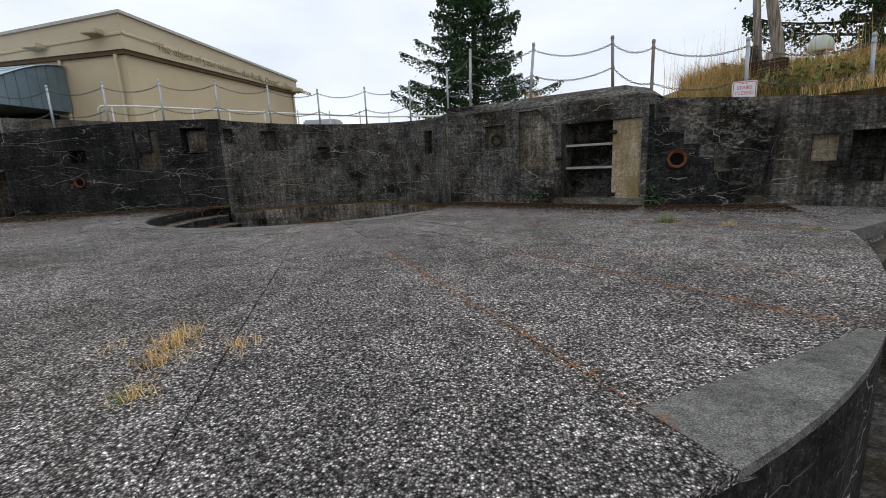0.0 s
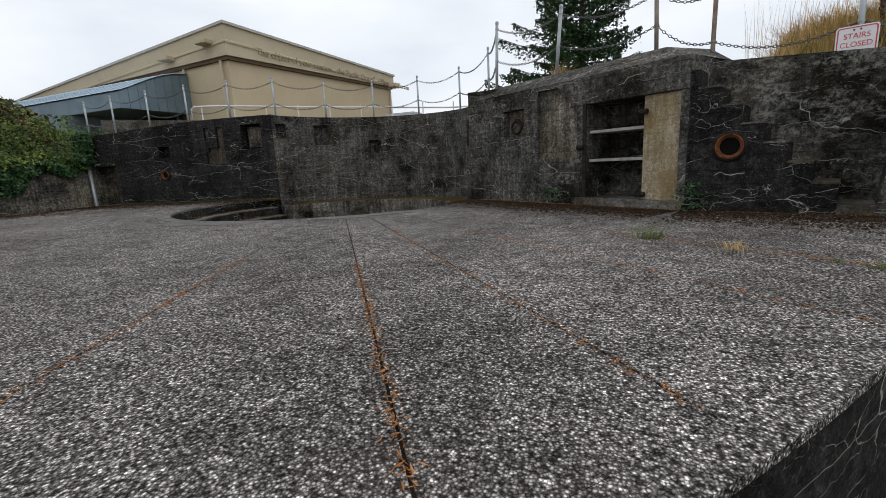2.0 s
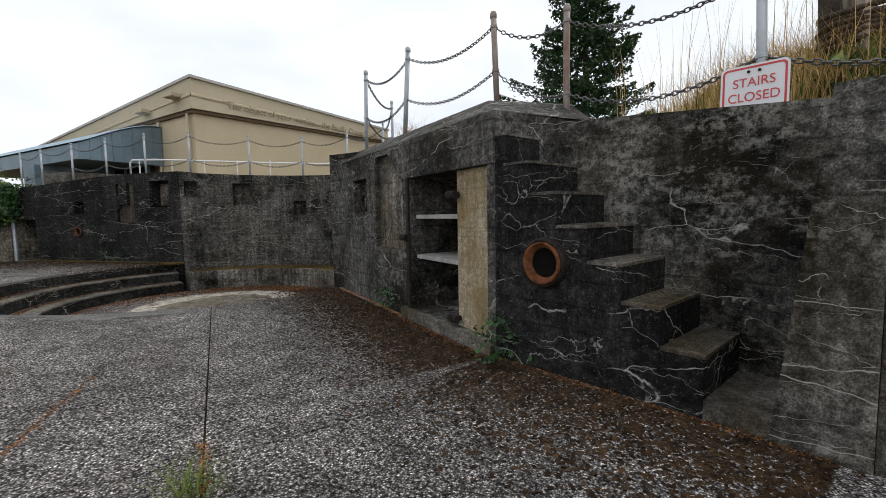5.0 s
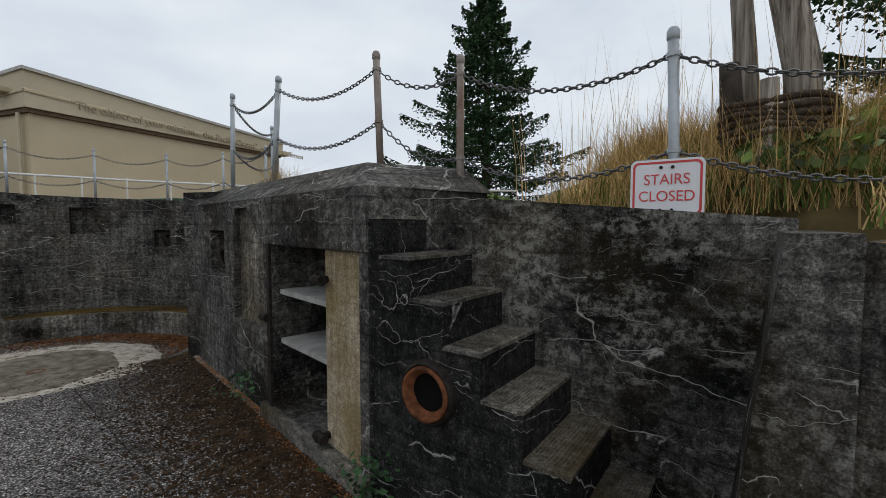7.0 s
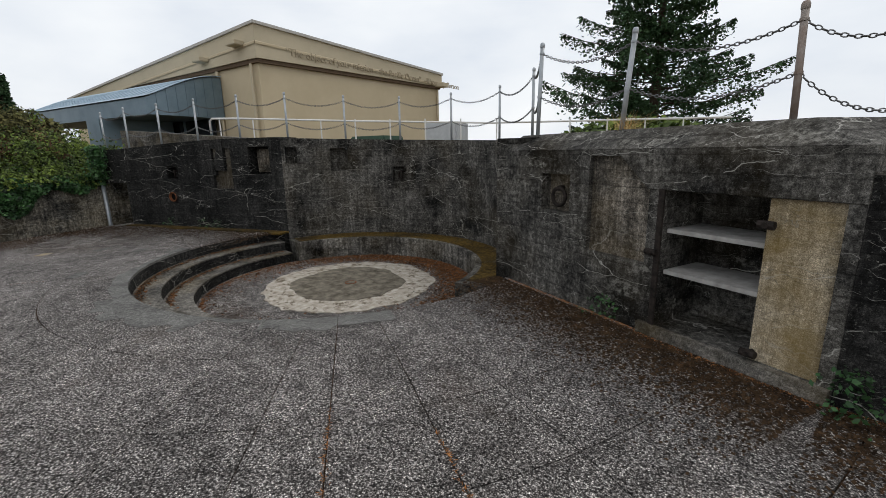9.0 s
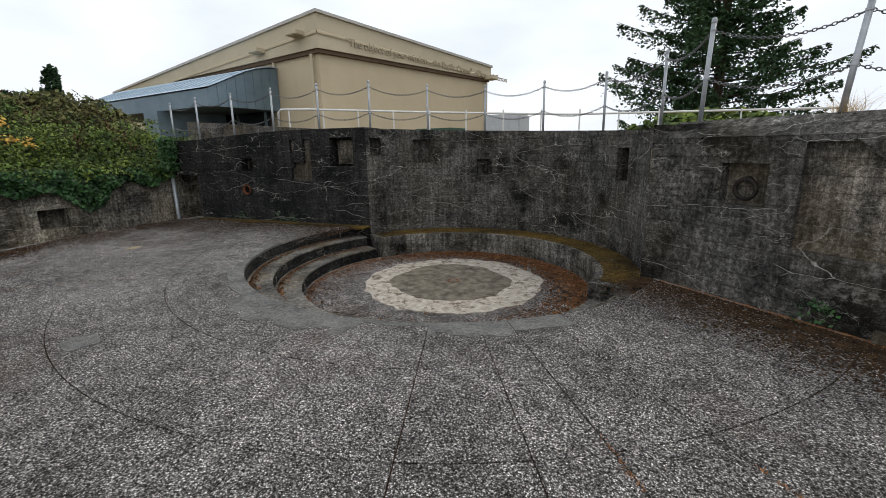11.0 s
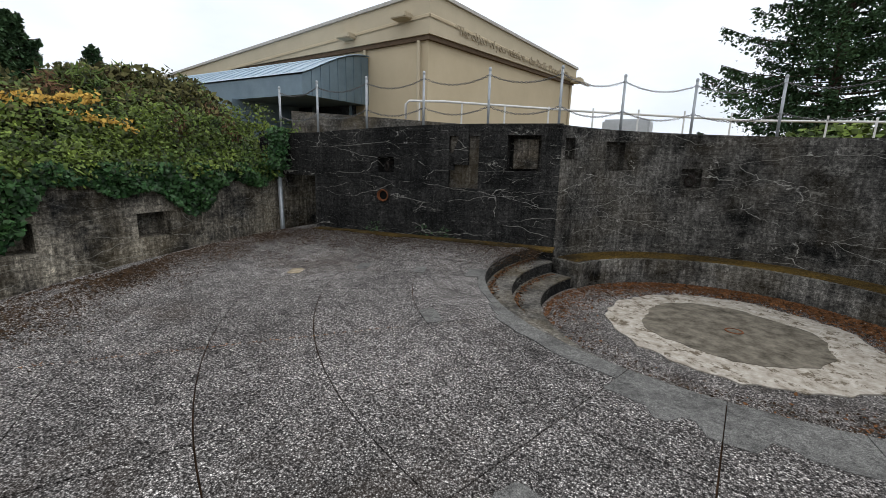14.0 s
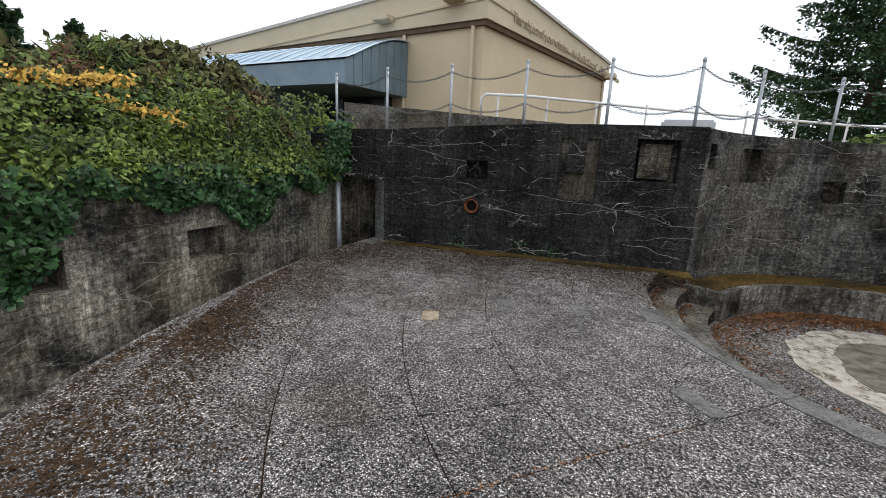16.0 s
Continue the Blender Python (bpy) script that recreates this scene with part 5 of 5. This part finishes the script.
# leaf litter; dense bands by walls and edge stand for dark mossy stains
rng = np.random.default_rng(61)
pts = []
for _ in range(2600):
    a, r = rng.uniform(0, 2 * np.pi), rng.uniform(1.6, 2.2)
    pts.append((PIT_X + r * math.cos(a), PIT_Y + r * math.sin(a), -0.553))
for _ in range(1500):
    a, r = rng.uniform(math.radians(165), math.radians(250)), rng.choice([2.58, 2.9]) - abs(rng.normal(0, 0.05))
    pts.append((PIT_X + r * math.cos(a), PIT_Y + r * math.sin(a), -0.183 if r > 2.62 else -0.37))
for _ in range(600):
    s = rng.uniform(0.2, 5.3)
    off = -abs(rng.normal(0.0, 0.05)) - 0.005
    x, y = block(s, off - 0.05) if s < 3.5 else flank(s - 3.5, off)
    pts.append((x, y, 0.004))
for _ in range(9000):
    y = rng.uniform(0.8, 7.8)
    if rng.uniform(0, 3.0) > y - 0.8:
        continue
    a = math.atan2(y - PIT_Y, -9.5 - PIT_X)
    r = edge_radius(a) - abs(rng.normal(0, 0.35)) - 0.03
    pts.append((PIT_X + r * math.cos(a), PIT_Y + r * math.sin(a), 0.004))
for _ in range(20000):
    s, off = rng.uniform(0.0, 5.2), -abs(rng.normal(0.0, 0.4)) - 0.01
    x, y = block(s, off - 0.05) if s < 3.5 else flank(s - 3.5, off)
    pts.append((x, y, 0.004))
for _ in range(14000):
    a = rng.uniform(math.radians(186), math.radians(232))
    r = edge_radius(a) - 0.05 - abs(rng.normal(0, 0.75)) * (1.3 if a < 3.6 else 0.6)
    if math.sin(a * 31) + math.sin(r * 9 + a * 14) + rng.normal(0, 0.5) > 0.0:
        pts.append((PIT_X + r * math.cos(a), PIT_Y + r * math.sin(a), 0.004))
for _ in range(9000):
    s, off = rng.uniform(0.0, 4.5), -abs(rng.normal(0.0, 0.7)) - 0.15
    x, y = left_line(s, off)
    pts.append((x, y, 0.004))
pts = np.array(pts)
tagged(scatter("litter_and_stain", pts, np.tile([0, 0, 1], (len(pts), 1)), 0.014, DEAD_LEAF, None, "leaf", 0.25, 62), "brown needles and leaf litter, also standing for mossy floor stains", "leaf litter", kind="stuff")

rng = np.random.default_rng(63)
pts = []
for _ in range(9000):
    a = rng.normal(math.radians(70), 1.0)
    r = 2.17 - abs(rng.normal(0, 0.28))
    pts.append((PIT_X + r * math.cos(a), PIT_Y + r * math.sin(a), -0.552))
for _ in range(1500):
    a, r = rng.uniform(math.radians(163), math.radians(262)), rng.choice([2.57, 2.2, 2.91]) - abs(rng.normal(0, 0.05))
    pts.append((PIT_X + r * math.cos(a), PIT_Y + r * math.sin(a), -0.184 if r > 2.63 else -0.37 if r > 2.26 else -0.552))
pts = np.array(pts)
PIT_LEAF = simple("orange_brown_leaves", (0.06, 0.028, 0.013), (0.22, 0.1, 0.042), 1.0, scale=8, random=0.5)
tagged(scatter("pit_litter", pts, np.tile([0, 0, 1], (len(pts), 1)), 0.02, PIT_LEAF, None, "leaf", 0.3, 64), "orange-brown dead leaves in the pit", "leaf litter", kind="stuff")

# ---- platform slabs ----
def band_width(a, broad):
    """Width of the edge band in the direction a: the broad stretch tapers off."""
    return float(np.interp(math.degrees(a), (297.8, 301.0, 306.4), (0.3, 0.25, 0.07))) if broad else 0.13


rings = [RIM, 3.8, 4.75, 5.52, 6.35]
JOINTS = [158, 171, 182, 193, 205, 215, 224, 230.5, 243, 254.5, 266, 278.5, 288.5, 297.8, 306.4, 311.6, 318.8, 326, 336, 348, 360, 371, 382]
for d0, d1 in zip(JOINTS, JOINTS[1:]):
    a0, a1 = math.radians(d0), math.radians(d1)
    smooth_edge = 297 < d0 < 303
    for k, r in enumerate(rings):
        far = rings[k + 1] if k + 1 < len(rings) else (lambda a, broad=smooth_edge: edge_radius(a) - band_width(a, broad) + 0.0035)
        bm = bmesh.new()
        ring_slab(bm, a0, a1, r, far, -0.06, random.uniform(-0.003, 0.002), 0.0048, 6)
        part("slab", bm, AGG, platform)
    bm = bmesh.new()
    ring_slab(bm, a0, a1, lambda a: edge_radius(a) - band_width(a, smooth_edge), lambda a: edge_radius(a) + 0.004, -0.033, 0.0, 0.001, 6)
    part("kerb", bm, KERB if smooth_edge else AGG, platform, "smooth grey edge band" if smooth_edge else "")

rng = random.Random(9)


def patch(a_mid, r_mid, w, h, mat=KERB, label="smooth grey repair patch"):
    """A thin irregular mend on the platform."""
    bm = bmesh.new()
    n = 22
    outline = []
    for k in range(n):
        t = 2 * math.pi * k / n
        c, s = math.cos(t), math.sin(t)
        f = 1 / max(abs(c) ** 1, abs(s) ** 1) ** 0.8 * rng.uniform(0.9, 1.08)
        r, a = r_mid + h * 0.5 * s * f, a_mid + w * 0.5 * c * f / r_mid
        outline.append((PIT_X + r * math.cos(a), PIT_Y + r * math.sin(a)))
    prism(bm, outline, -0.02, 0.0045)
    part("repair_patch", bm, mat, platform, label)


wave = [rng.uniform(-0.09, 0.09) for _ in range(40)]
for d0, d1, wide in ((199, 206, 0.24), (206, 224, 0.1), (224, 230.5, 0.14), (230.5, 254.5, 0.2), (254.5, 266, 0.42), (266, 278.5, 0.42), (278.5, 286, 0.34), (286, 297.8, 0.09), (297.8, 311.6, 0.3), (311.6, 322, 0.26)):
    bm = bmesh.new()
    ring_slab(bm, math.radians(d0), math.radians(d1), RIM - 0.001, lambda a, w=wide: RIM + w + wave[int(math.degrees(a) / 2.3) % 40] * (1 if w > 0.28 else 0.2), -0.05, 0.0045, 0.003, 10)
    part("repair_patch", bm, KERB, platform, "smooth grey repair band round the pit")
for x, y, w, h in ((-4.05, 3.62, 0.32, 0.26), (-7.3, 6.3, 0.3, 0.16), (-6.6, 6.6, 0.3, 0.14), (-5.6, 5.3, 0.35, 0.16)):
    patch(math.atan2(y - PIT_Y, x - PIT_X), math.hypot(x - PIT_X, y - PIT_Y), w, h)
patch(math.atan2(5.62 - PIT_Y, -7.8 - PIT_X), math.hypot(5.62 - PIT_Y, -7.8 - PIT_X), 0.24, 0.16, BUFF, "pale orange-stained patch")

# orange needles caught in the joints
rng = np.random.default_rng(77)
pts = []
for deg, r0, r1, n in ((297.8, 5.5, 8.5, 330), (306.4, 6.0, 8.4, 300), (311.6, 4.6, 8.2, 300), (318.8, 5.0, 8.1, 360), (326, 6.2, 8.0, 320), (230.5, 4.0, 7.2, 160)):
    for _ in range(n):
        r, a = rng.uniform(r0, r1), math.radians(deg) + rng.normal(0, 0.0022)
        pts.append((PIT_X + r * math.cos(a), PIT_Y + r * math.sin(a), 0.002))
for _ in range(1500):
    s, off = rng.uniform(0.2, 5.2), -abs(rng.normal(0.0, 0.025)) - 0.012
    x, y = block(s, off - (0.05 if s > 2.1 else 0.0)) if s < 3.5 else flank(s - 3.5, off)
    pts.append((x, y, 0.004))
pts = np.array(pts)
NEEDLE_DRY = simple("orange_dry_needles", (0.2, 0.08, 0.03), (0.42, 0.19, 0.07), 1.0, scale=9, random=0.4)
tagged(scatter("joint_needles", pts, np.tile([0, 0, 1], (len(pts), 1)), 0.016, NEEDLE_DRY, None, "blade", 0.3, 78), "dry orange needles caught in the joints", "leaf litter", kind="stuff")

bm = bmesh.new()
x, y = arc_line(0.905, -0.004)
for k, (w, h, dz) in enumerate(((0.09, 0.16, 0.0), (0.05, 0.08, -0.16))):
    a = ARC_FROM + (ARC_TO - ARC_FROM) * 0.905
    m = Matrix.Translation((x, y, 1.4 + dz)) @ Matrix.Rotation(a, 4, "Z")
    box(bm, -0.006, 0.02, -w, w, -h * 0.6, h * 0.6, m)
structure(new("chipped_patch", finish(bm, "chipped_patch", BUFF)), "pale chipped concrete patch on the wall corner", "patch")
